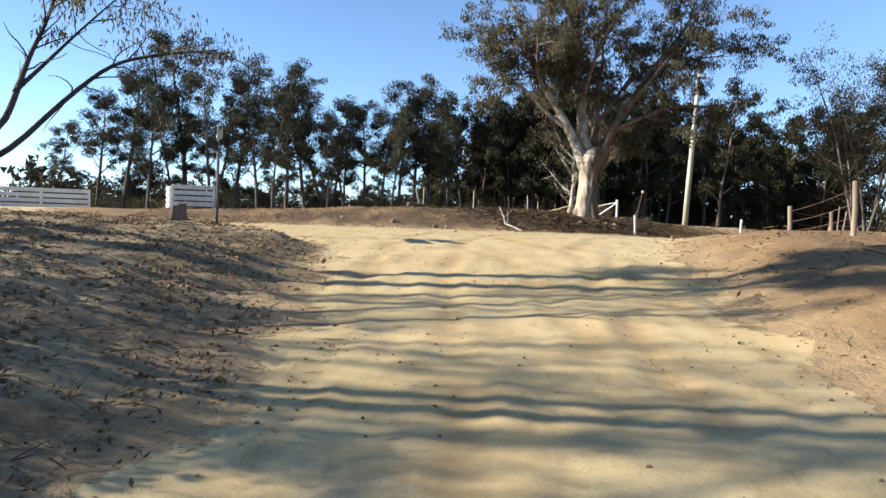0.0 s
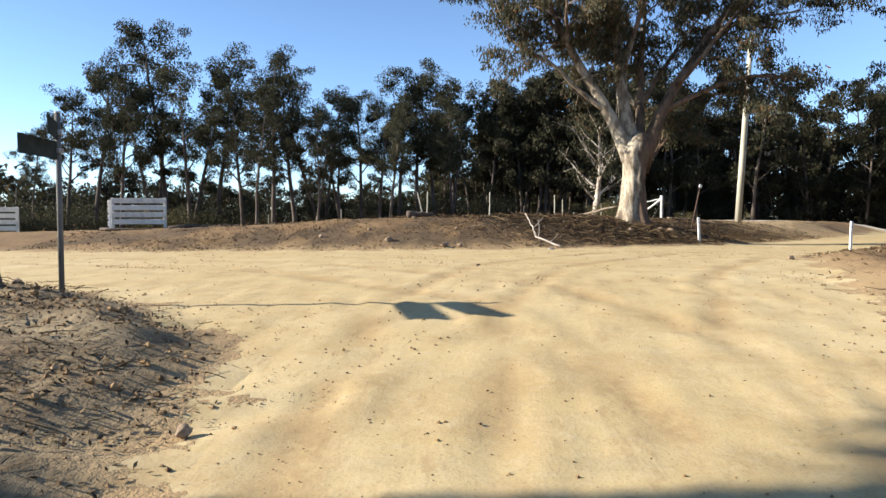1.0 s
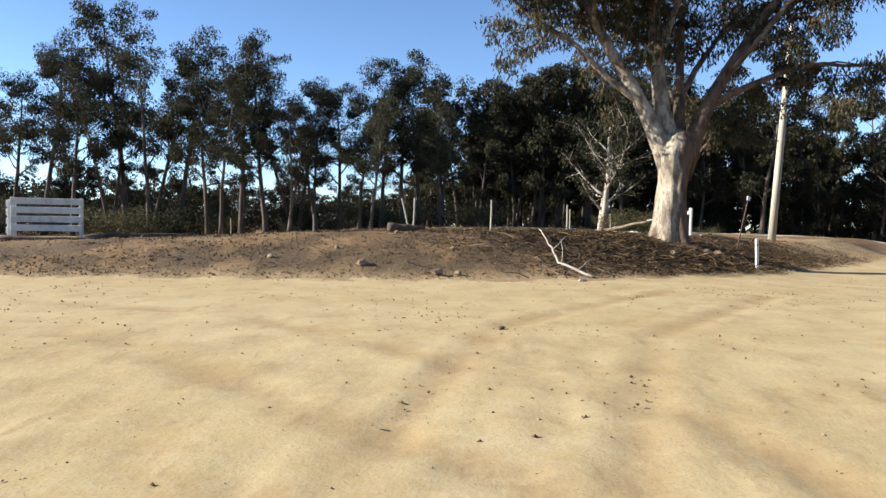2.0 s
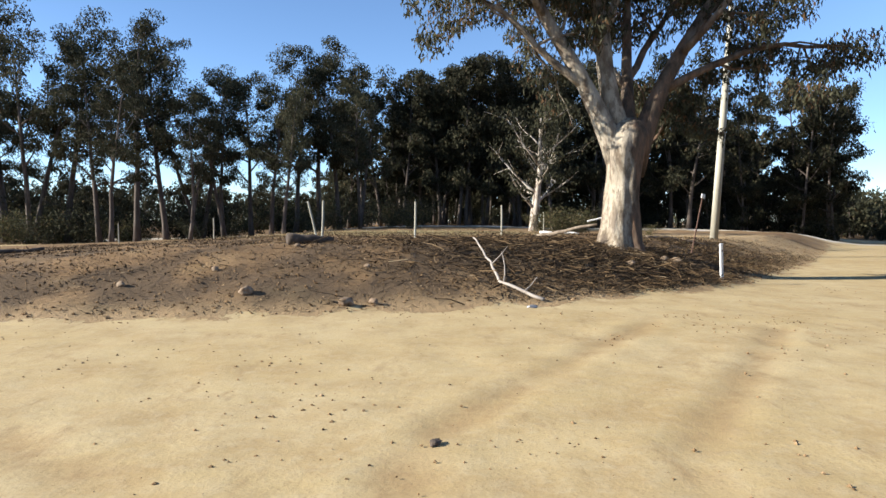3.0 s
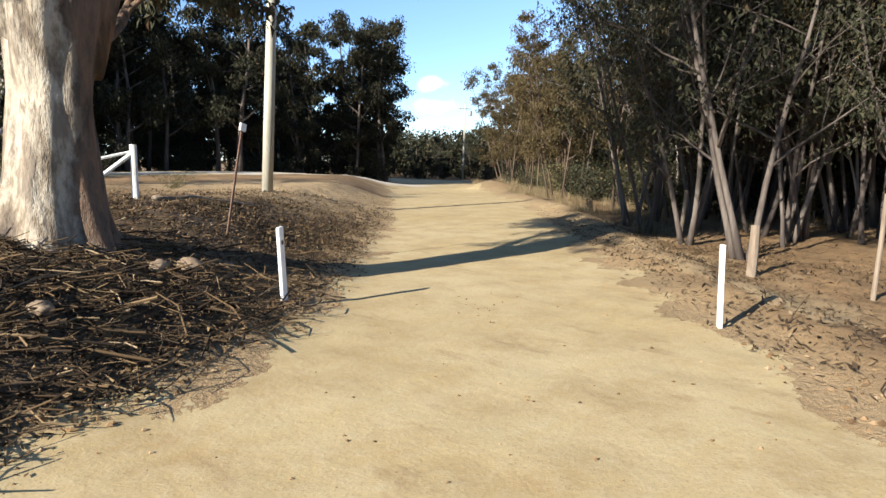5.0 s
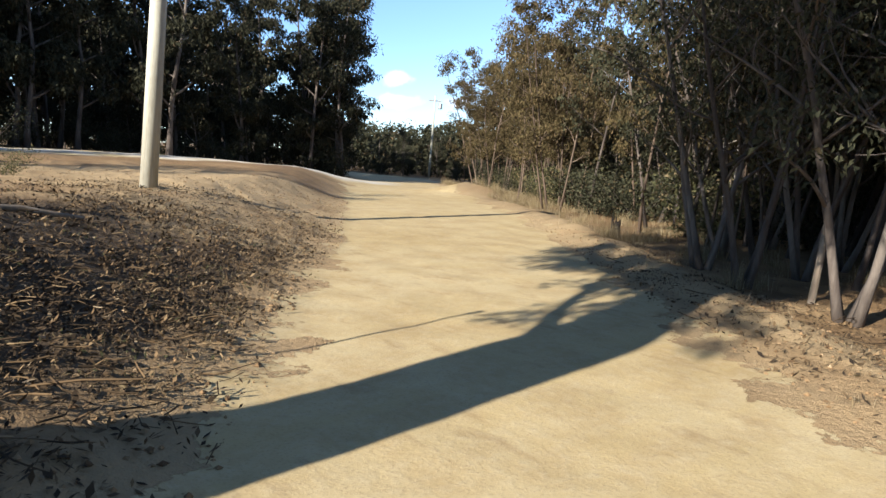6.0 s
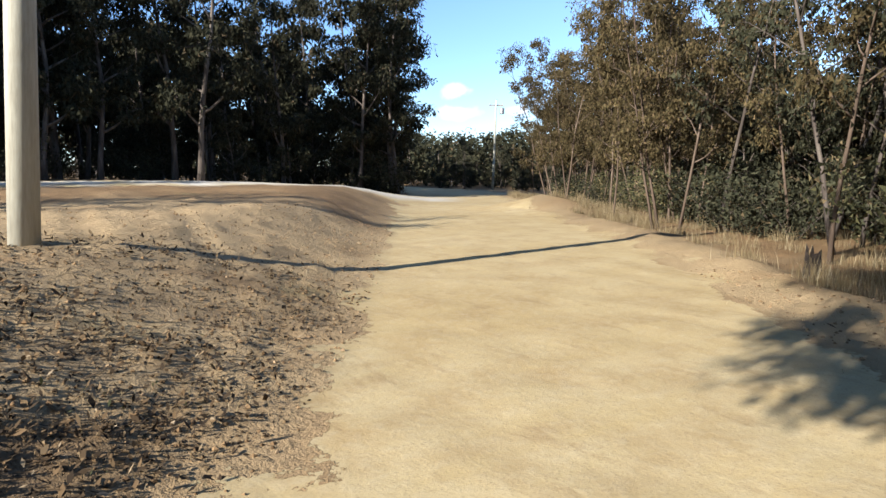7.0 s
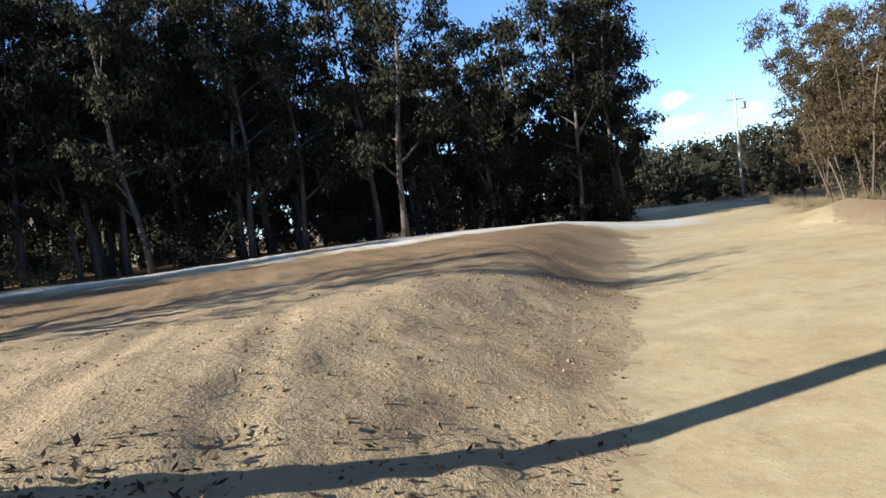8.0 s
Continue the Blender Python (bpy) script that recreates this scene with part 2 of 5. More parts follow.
OLD_STEEL = weathered("old_steel", ((0.4, (0.06, 0.058, 0.052)), (0.7, (0.12, 0.115, 0.105)), (0.95, (0.2, 0.19, 0.17))), (1, 1, 0.4), 8, 0.8, 0.0, 0.2, 0.002, 60, 0.15)
DARK_BARK = weathered("dark_bark", ((0.4, (0.014, 0.012, 0.010)), (0.65, (0.032, 0.025, 0.020)), (0.95, (0.075, 0.06, 0.05))), (1, 1, 0.2), 4, 0.9, 0, 0.8, 0.02, 20)
STONE = weathered("stone", ((0.4, (0.10, 0.068, 0.043)), (0.65, (0.20, 0.14, 0.088)), (0.95, (0.33, 0.26, 0.18))), (1, 1, 1), 12, 0.9, 0, 0.6, 0.01, 50)
CHARRED = weathered("dark_wood", ((0.4, (0.03, 0.024, 0.02)), (0.7, (0.075, 0.055, 0.04)), (0.95, (0.15, 0.11, 0.08))), (1, 0.3, 1), 8, 0.9, 0, 0.7, 0.01, 40)
CERAMIC = weathered("ceramic", ((0.4, (0.30, 0.27, 0.24)), (0.7, (0.42, 0.38, 0.34)), (0.95, (0.5, 0.46, 0.42))), (1, 1, 1), 12, 0.25, 0, 0.05, 0.001, 60)
GUM_LEAF = foliage("gum_leaf", (0.040, 0.042, 0.025), (0.110, 0.104, 0.062), (0.16, 0.095, 0.05), 0.14)
DARK_LEAF = foliage("dark_leaf", (0.021, 0.023, 0.014), (0.062, 0.060, 0.034), (0.10, 0.074, 0.04), 0.08, 0.18)
DEEP_LEAF = foliage("forest_leaf", (0.016, 0.017, 0.010), (0.044, 0.042, 0.024), (0.075, 0.056, 0.032), 0.08, 0.15)
DULL_LEAF = foliage("dull_leaf", (0.034, 0.027, 0.013), (0.100, 0.077, 0.035), (0.13, 0.092, 0.047), 0.16, 0.25)
STRAW = foliage("straw", (0.14, 0.10, 0.052), (0.29, 0.225, 0.12), (0.38, 0.31, 0.19), 0.2, 0.3)
SCRUB = foliage("scrub_leaf", (0.04, 0.042, 0.02), (0.115, 0.105, 0.048), (0.2, 0.15, 0.08), 0.2, 0.3)


def litter_material():
    m, n, l, b = material("litter", 0.95)
    b.inputs["Specular IOR Level"].default_value = 0.12
    geo = n.new("ShaderNodeNewGeometry")
    l.new(ramp(n, l, geo.outputs["Random Per Island"], (0.0, (0.022, 0.016, 0.011)), (0.55, (0.066, 0.043, 0.023)), (0.85, (0.125, 0.080, 0.040)), (0.96, (0.185, 0.128, 0.068)), (1.0, (0.25, 0.19, 0.12))), b.inputs["Base Color"])
    return m


LITTER = litter_material()


def pebble_material():
    m, n, l, b = material("pebbles", 0.95)
    b.inputs["Specular IOR Level"].default_value = 0.15
    geo = n.new("ShaderNodeNewGeometry")
    l.new(ramp(n, l, geo.outputs["Random Per Island"], (0.0, (0.07, 0.042, 0.021)), (0.4, (0.16, 0.098, 0.047)), (0.85, (0.25, 0.16, 0.080)), (1.0, (0.34, 0.24, 0.138))), b.inputs["Base Color"])
    return m


PEBBLE = pebble_material()
# ---- lie of the land ----
ROAD = [(-1.4, -60), (0.4, -10), (1.1, 1.7), (0.5, 5), (0.0, 8.4), (-0.6, 10.0), (-1.8, 11.3), (-3.6, 12.6), (-8, 13.6), (-16, 15.2), (-40, 19),
        (-42, 26), (-17, 21.8), (-16.4, 24), (-17.0, 30), (-19.5, 40), (-24, 60), (-27, 60), (-23, 40), (-20.2, 31), (-19.0, 22.4),
        (-17, 21.7), (-12.5, 21.2), (-7, 21.4), (0, 22.5), (3.5, 23.6), (5.6, 24.9), (7.0, 25.7), (9.2, 27.5), (11.7, 30.5), (14.1, 33.8), (16.7, 37.0), (20.4, 42.2), (26.7, 51.4), (31.5, 58.5),
        (37.5, 65.5), (45.5, 76.2), (51.5, 86), (55, 98), (56, 125), (61, 125), (60.5, 97), (57, 83.5), (49.5, 72.6), (38.8, 58.8), (32.4, 51), (29.6, 46.5), (26.4, 41.9), (23.0, 37.6), (20.3, 34.6),
        (15.3, 28.8), (12.4, 25.2), (10.6, 23.1), (9.0, 20.7), (7.6, 16.8), (6.4, 12.7), (5.7, 8.7), (5.3, 4), (5.6, -10), (7.5, -60)]
FAR_EDGE = [(-60, 24), (-17, 21.8), (-7, 21.4), (0, 22.5), (3.5, 23.6), (5.6, 24.9), (7.0, 25.7), (9.2, 27.5), (11.7, 30.5), (14.1, 33.8), (16.7, 37.0), (20.4, 42.2), (26.7, 51.4), (31.5, 58.5), (37.5, 65.5), (45.5, 76.2), (51.5, 86), (70, 108), (112, 160)]
SIDE_ROAD = [(-30, 69), (0, 65.5), (13, 64), (22, 63), (28, 62), (33, 60.5), (36, 61), (43, 69), (41, 70), (36, 68), (30, 68), (22, 68.8), (13, 69.5), (0, 71), (-30, 75)]


def to_segments(x, y, line):
    """Least distance to a line of points, and whether the place lies to its left."""
    best = np.full(np.shape(x), 1e9)
    side = np.zeros(np.shape(x))
    for (ax, ay), (bx, by) in zip(line[:-1], line[1:]):
        ux, uy = bx - ax, by - ay
        k = np.clip(((x - ax) * ux + (y - ay) * uy) / (ux * ux + uy * uy), 0, 1)
        d = np.hypot(x - ax - k * ux, y - ay - k * uy)
        s = ux * (y - ay) - uy * (x - ax)
        near = d < best
        best = np.where(near, d, best)
        side = np.where(near, s, side)
    return best, side > 0


def inside(x, y, ring):
    """Whether places lie in a closed ring."""
    hit = np.zeros(np.shape(x), bool)
    for (ax, ay), (bx, by) in zip(ring, ring[1:] + ring[:1]):
        cross = (ay > y) != (by > y)
        hit ^= cross & (x < (bx - ax) * (y - ay) / ((by - ay) if by != ay else 1e-9) + ax)
    return hit


def smooth(a, b, v):
    k = np.clip((v - a) / (b - a), 0, 1)
    return k * k * (3 - 2 * k)


def waves(x, y, size, seed, octaves=3):
    """Soft unevenness from sums of sines, about -1 to 1."""
    rng = np.random.RandomState(seed)
    out, gain = np.zeros(np.shape(x)), 1.0
    for _ in range(octaves):
        for _ in range(4):
            a, p = rng.uniform(0, 2 * np.pi, 2)
            k = 2 * np.pi / (size * rng.uniform(0.7, 1.4))
            out = out + gain * 0.35 * np.sin(k * (x * np.cos(a) + y * np.sin(a)) + p + 1.3 * np.sin(k * 0.6 * (y * np.cos(a) - x * np.sin(a)) + 2 * p))
        size, gain = size * 0.45, gain * 0.5
    return out


def road_distance(x, y):
    """Metres from the road's edge: negative on the road."""
    x, y = np.asarray(x, float), np.asarray(y, float)
    d, _ = to_segments(x, y, ROAD + ROAD[:1])
    d = np.where(inside(x, y, ROAD), -d, d)
    e, _ = to_segments(x, y, SIDE_ROAD + SIDE_ROAD[:1])
    return np.minimum(d, np.where(inside(x, y, SIDE_ROAD), -e, e))


def land(x, y, fine=True):
    """Height of the ground."""
    x, y = np.asarray(x, float), np.asarray(y, float)
    u = np.clip((12.97 - y) / 2.0, -40, 40)
    z = 0.1 - 0.1 * 2.0 * np.log1p(np.exp(u))
    z = np.maximum(z, -2.9 + 0.02 * np.maximum(-y - 15, -20))
    z = z - 0.12 * smooth(4, 14, x) * smooth(14, 24, y)
    d, left = to_segments(x, y, FAR_EDGE)
    rise = 0.5 + 0.42 * smooth(-12, 0, x) - 0.1 * smooth(9, 14, x)
    rise = rise * (1 - 0.8 * smooth(60, 84, x + y * 0.55))
    z = z + np.where(left, rise * smooth(-0.2, 4.2 - 1.0 * smooth(43, 48, y), d), 0)
    r, _ = to_segments(x, y, ROAD + ROAD[:1])
    r = np.where(inside(x, y, ROAD), -r, r)
    near_left = (~left) & (x < 1.5)
    z = z + np.where(near_left, 0.3 * smooth(0.0, 2.6 - 1.2 * smooth(7, 10, y), r) * smooth(16, 13, y) + 0.32 * smooth(0.9, 4.8, r) * smooth(11.5, 6.5, y), 0)
    right = (~left) & (x > 1.5)
    low = 1 - smooth(12, 20, y)
    z = z + np.where(right, smooth(0.0, 2.6, r) * (-0.12 + 0.55 * low) + 0.16 * np.exp(-((r - 1.3) / 0.6) ** 2) * (1 - low), 0)
    # the land falls gently away to the left and far behind
    z = z - 0.9 * smooth(30, 90, y - x * 0.9) * smooth(10, -30, x)
    # the road runs gently downhill in the distance
    z = z - np.minimum(0.012 * np.maximum(0, 0.66 * x + 0.75 * y - 44), 2.6) * smooth(24, 42, x)
    z = z + 0.12 * smooth(57, 68, y) * smooth(40, 32, x) * smooth(-25, 5, x)
    # a low mound at the roadside further on
    z = z + 0.7 * np.exp(-(((x - 35.4) / 2.2) ** 2 + ((y - 52.4) / 2.2) ** 2))
    # a heap of litter about the big tree
    z = z + 0.14 * np.exp(-(((x - 6.0) / 2.0) ** 2 + ((y - 27.4) / 1.4) ** 2))
    if fine:
        off = smooth(-0.1, 0.8, r)
        near = 1 - smooth(40, 120, np.hypot(x - 8, y - 20))
        z = z + near * (off * (0.03 * waves(x, y, 3.2, 5) + 0.014 * waves(x, y, 0.6, 9, 2)) + (1 - off) * (0.006 * waves(x, y, 1.1, 3) + 0.011 * waves(x * 2.4, y * 0.7, 1.2, 4, 2) * smooth(18, 12, y)))
        z = z + near * off * 0.03 * np.maximum(0, waves(x, y, 1.3, 21, 2) - 0.25)
        z = z + off * 0.03 * waves(x, y, 0.75, 23, 2) * smooth(2, 0, x) * smooth(15, 12, y)
    return z

# ---- building helpers ----
class Shape:
    """Gathers corners and faces of one mesh."""

    def __init__(self):
        self.v, self.f, self.n = [], [], 0

    def add(self, v, f):
        self.v.append(np.asarray(v, float))
        self.f.extend([tuple(i + self.n for i in q) for q in f])
        self.n += len(v)
        return self

    def mesh(self, name, mat, rounded=False):
        me = bpy.data.meshes.new(name)
        me.from_pydata(np.concatenate(self.v).tolist(), [], self.f)
        if rounded:
            me.polygons.foreach_set("use_smooth", np.ones(len(me.polygons), bool))
        me.materials.append(mat)
        me.update()
        return me


def part(name, shape, mat, parent=None, label="", rounded=False):
    """One mesh object from a Shape, under a thing or at top level."""
    ob = new(name, shape if isinstance(shape, bpy.types.Mesh) else shape.mesh(name, mat, rounded))
    ob.parent = parent
    if label:
        ob["label"] = label
    return ob


def thing(name, label, category, place, group="", kind="", turn=(0, 0, 0), size=1.0):
    ob = new(name)
    ob.empty_display_size = 0.2
    ob.matrix_basis = pose(*place, *turn) @ Matrix.Diagonal((size, size, size, 1))
    return tagged(ob, label, category, group, kind)


def tube(points, radii, sides=8, cap=True):
    """A tapered tube along points."""
    p = np.asarray(points, float)
    r = np.broadcast_to(np.asarray(radii, float), (len(p),))
    t = np.gradient(p, axis=0)
    t /= np.linalg.norm(t, axis=1)[:, None] + 1e-12
    ref = np.array([1.0, 0.13, 0.0]) if abs(t[0][2]) > 0.8 else np.array([0.0, 0.1, 1.0])
    a = np.cross(t, ref)
    a /= np.linalg.norm(a, axis=1)[:, None] + 1e-12
    b = np.cross(t, a)
    w = np.arange(sides) * 2 * np.pi / sides
    v = (p[:, None] + r[:, None, None] * (np.cos(w)[None, :, None] * a[:, None] + np.sin(w)[None, :, None] * b[:, None])).reshape(-1, 3)
    f = []
    for i in range(len(p) - 1):
        for j in range(sides):
            k = (j + 1) % sides
            f.append((i * sides + j, i * sides + k, (i + 1) * sides + k, (i + 1) * sides + j))
    if cap:
        f.append(tuple(range(sides - 1, -1, -1)))
        f.append(tuple((len(p) - 1) * sides + j for j in range(sides)))
    return v, f


def box(x0, x1, y0, y1, z0, z1, edge=0.006, m=None):
    """A board or block with small bevelled edges."""
    bm = bmesh.new()
    bmesh.ops.create_cube(bm, size=1, matrix=Matrix.Translation(((x0 + x1) / 2, (y0 + y1) / 2, (z0 + z1) / 2)) @ Matrix.Diagonal((x1 - x0, y1 - y0, z1 - z0, 1)))
    if edge:
        bmesh.ops.bevel(bm, geom=bm.edges[:], offset=edge, segments=1, affect="EDGES")
    if m is not None:
        bm.transform(m)
    bm.verts.index_update()
    v, f = [tuple(c.co) for c in bm.verts], [tuple(c.index for c in q.verts) for q in bm.faces]
    bm.free()
    return v, f


def lump(rng, size, flat=0.6, detail=2, rough=0.25):
    """An uneven stone."""
    bm = bmesh.new()
    bmesh.ops.create_icosphere(bm, subdivisions=detail, radius=1)
    o = rng.uniform(-50, 50, 3)
    for c in bm.verts:
        k = 1 + rough * (noise.noise(Vector(c.co) * 1.4 + Vector(o)) + 0.5 * noise.noise(Vector(c.co) * 3.5 + Vector(o)))
        c.co = Vector((c.co.x * size[0], c.co.y * size[1], c.co.z * size[2] * flat)) * k
    bm.verts.index_update()
    v, f = [tuple(c.co) for c in bm.verts], [tuple(c.index for c in q.verts) for q in bm.faces]
    bm.free()
    return v, f


def on_land(x, y):
    return float(land(x, y))


def leaves(rng, centres, spread, count, length, width, hang=0.6, corners=4):
    """Lance-shaped blades in clumps round the centres; each blade is two faces folded along its rib."""
    c = np.asarray(centres)
    which = rng.randint(0, len(c), count)
    off = rng.normal(0, 1, (count, 3))
    off /= np.linalg.norm(off, axis=1)[:, None]
    s = np.asarray(spread)[which][:, None] * np.array([1.0, 1.0, 0.62])
    at = c[which] + off * s * rng.uniform(0.25, 1.0, (count, 1)) ** 0.6
    d = rng.normal(0, 1, (count, 3))
    d /= np.linalg.norm(d, axis=1)[:, None]
    d = d * (1 - hang) + np.array([0, 0, -1.0]) * hang * rng.uniform(0.3, 1.2, (count, 1))
    d /= np.linalg.norm(d, axis=1)[:, None]
    side = np.cross(d, rng.normal(0, 1, (count, 3)))
    side /= np.linalg.norm(side, axis=1)[:, None] + 1e-9
    ln = length * rng.uniform(0.6, 1.3, (count, 1))
    wd = width * rng.uniform(0.6, 1.3, (count, 1))
    v = np.stack([at, at + d * ln * 0.45 + side * wd * 0.5, at + d * ln, at + d * ln * 0.45 - side * wd * 0.5], 1).reshape(-1, 3)
    if corners == 3:
        v = v.reshape(-1, 4, 3)[:, [0, 1, 2]].reshape(-1, 3) + np.repeat(side * wd * 0.35, 3, 0) * np.tile(np.array([-1.0, 1.0, -0.3]), count)[:, None]
    i = np.arange(count)[:, None] * corners
    return v, [tuple(q) for q in (i + np.arange(corners)).tolist()]


def bent(rng, start, way, length, steps, wander, rise=0.0):
    """A limb's line that wanders and bends up or down."""
    p, d = [np.array(start, float)], np.array(way, float) / np.linalg.norm(way)
    for _ in range(steps):
        d = d + rng.normal(0, wander, 3) + np.array([0, 0, rise])
        d /= np.linalg.norm(d)
        p.append(p[-1] + d * length / steps)
    return np.array(p)


def along(p, k):
    i = k * (len(p) - 1)
    j = min(int(i), len(p) - 2)
    return p[j] + (p[j + 1] - p[j]) * (i - j), (p[j + 1] - p[j]) / (np.linalg.norm(p[j + 1] - p[j]) + 1e-9)


def tree_shapes(seed, height, girth, crown_from, reach, limbs, twigs, count, leaf, stems=1, sides=7, clump=0.75, lean=0.05, rise=0.06, top=0.9, corners=3):
    """Wood and leaves of a gum tree: stems that taper and wander, limbs that fork into boughs, leaves in clumps at their ends."""
    rng = np.random.RandomState(seed)
    wood, centres, spread = Shape(), [], []
    for s in range(stems):
        a = rng.uniform(0, 2 * np.pi)
        tilt = lean + (0.13 if stems > 1 else 0)
        h = height * (1 if s == 0 else rng.uniform(0.75, 0.95))
        trunk = bent(rng, (0.12 * s * math.cos(a) * girth * 8, 0.12 * s * math.sin(a) * girth * 8, -0.15), (tilt * math.cos(a), tilt * math.sin(a), 1), h * top, 9, 0.045, 0.03)
        rr = girth * (0.12 + 0.88 * (1 - np.linspace(0, 1, 10)) ** 0.8)
        rr[0] *= 1.35
        wood.add(*tube(trunk, rr, sides))
        turn = rng.uniform(0, 6)
        for i in range(limbs):
            k = crown_from + (0.98 - crown_from) * (i + rng.uniform(0, 0.7)) / limbs
            at, up = along(trunk, min(k, 0.99))
            turn += 2.4 + rng.normal(0, 0.3)
            out = reach * (1.0 - 0.55 * abs((k - crown_from) / (1 - crown_from) - 0.35)) * rng.uniform(0.6, 1.1)
            w = np.array([math.cos(turn), math.sin(turn), rng.uniform(0.35, 1.0)])
            limb = bent(rng, at, w, out, 6, 0.12, rise)
            r0 = girth * (1 - k) * 0.5 + girth * 0.12
            wood.add(*tube(limb, np.linspace(r0, r0 * 0.25, 7), max(4, sides - 3)))
            for j in range(twigs):
                q = 0.35 + 0.65 * (j + rng.uniform(0, 1)) / twigs
                at2, d2 = along(limb, min(q, 0.99))
                w2 = d2 + rng.normal(0, 0.6, 3) + np.array([0, 0, 0.15])
                twig = bent(rng, at2, w2, out * rng.uniform(0.22, 0.45), 3, 0.18, 0.03)
                wood.add(*tube(twig, np.linspace(r0 * 0.3, r0 * 0.08, 4), 3, False))
                centres.append(twig[-1])
                spread.append(clump * rng.uniform(0.6, 1.25))
                if rng.rand() < 0.5:
                    centres.append(twig[1] + rng.normal(0, 0.15, 3))
                    spread.append(clump * rng.uniform(0.4, 0.8))
        centres.append(trunk[-1])
        spread.append(clump)
    crown = Shape().add(*leaves(rng, centres, spread, count, leaf, leaf * 0.34, corners=corners))
    return wood, crown


# ---- ground and road ----
def spaced(a, b, step, reach, grow=1.16):
    """Lines close together from a to b, then wider and wider out to the horizon."""
    mid = list(np.arange(a, b + step / 2, step))
    low, high, s = [a], [mid[-1]], step
    while low[-1] > -reach:
        s *= grow
        low.append(low[-1] - s)
    s = step
    while high[-1] < reach:
        s *= grow
        high.append(high[-1] + s)
    return np.array(low[:0:-1] + mid + high[1:])


# wheel ruts across the trampled verge
RUTS = ((-3.6, 5.2, 0.6, 8.4), (-3.2, 3.6, 1.1, 6.9), (-6.0, 6.2, -2.2, 9.6), (16.7, 40.2, 17.9, 46.6), (15.4, 41.2, 16.3, 48.5))

# lines of wheels up the slope and round the junction
TRACKS = ([(2.9, -4), (2.4, 2), (1.9, 7), (2.0, 12), (3.2, 16.4), (6.5, 21.2)], [(1.3, -4), (1.2, 3), (0.6, 8), (0.5, 12), (1.5, 16.8), (5.0, 22.0)], [(4.3, -2), (4.0, 5), (4.3, 11), (5.4, 15), (8.2, 20)], [(3.6, 3), (3.1, 8), (1.6, 12.2), (-2.5, 15.4), (-9, 17)], [(5.0, 4), (4.6, 9), (2.8, 13.4), (-1.8, 17.2), (-9, 18.8)])


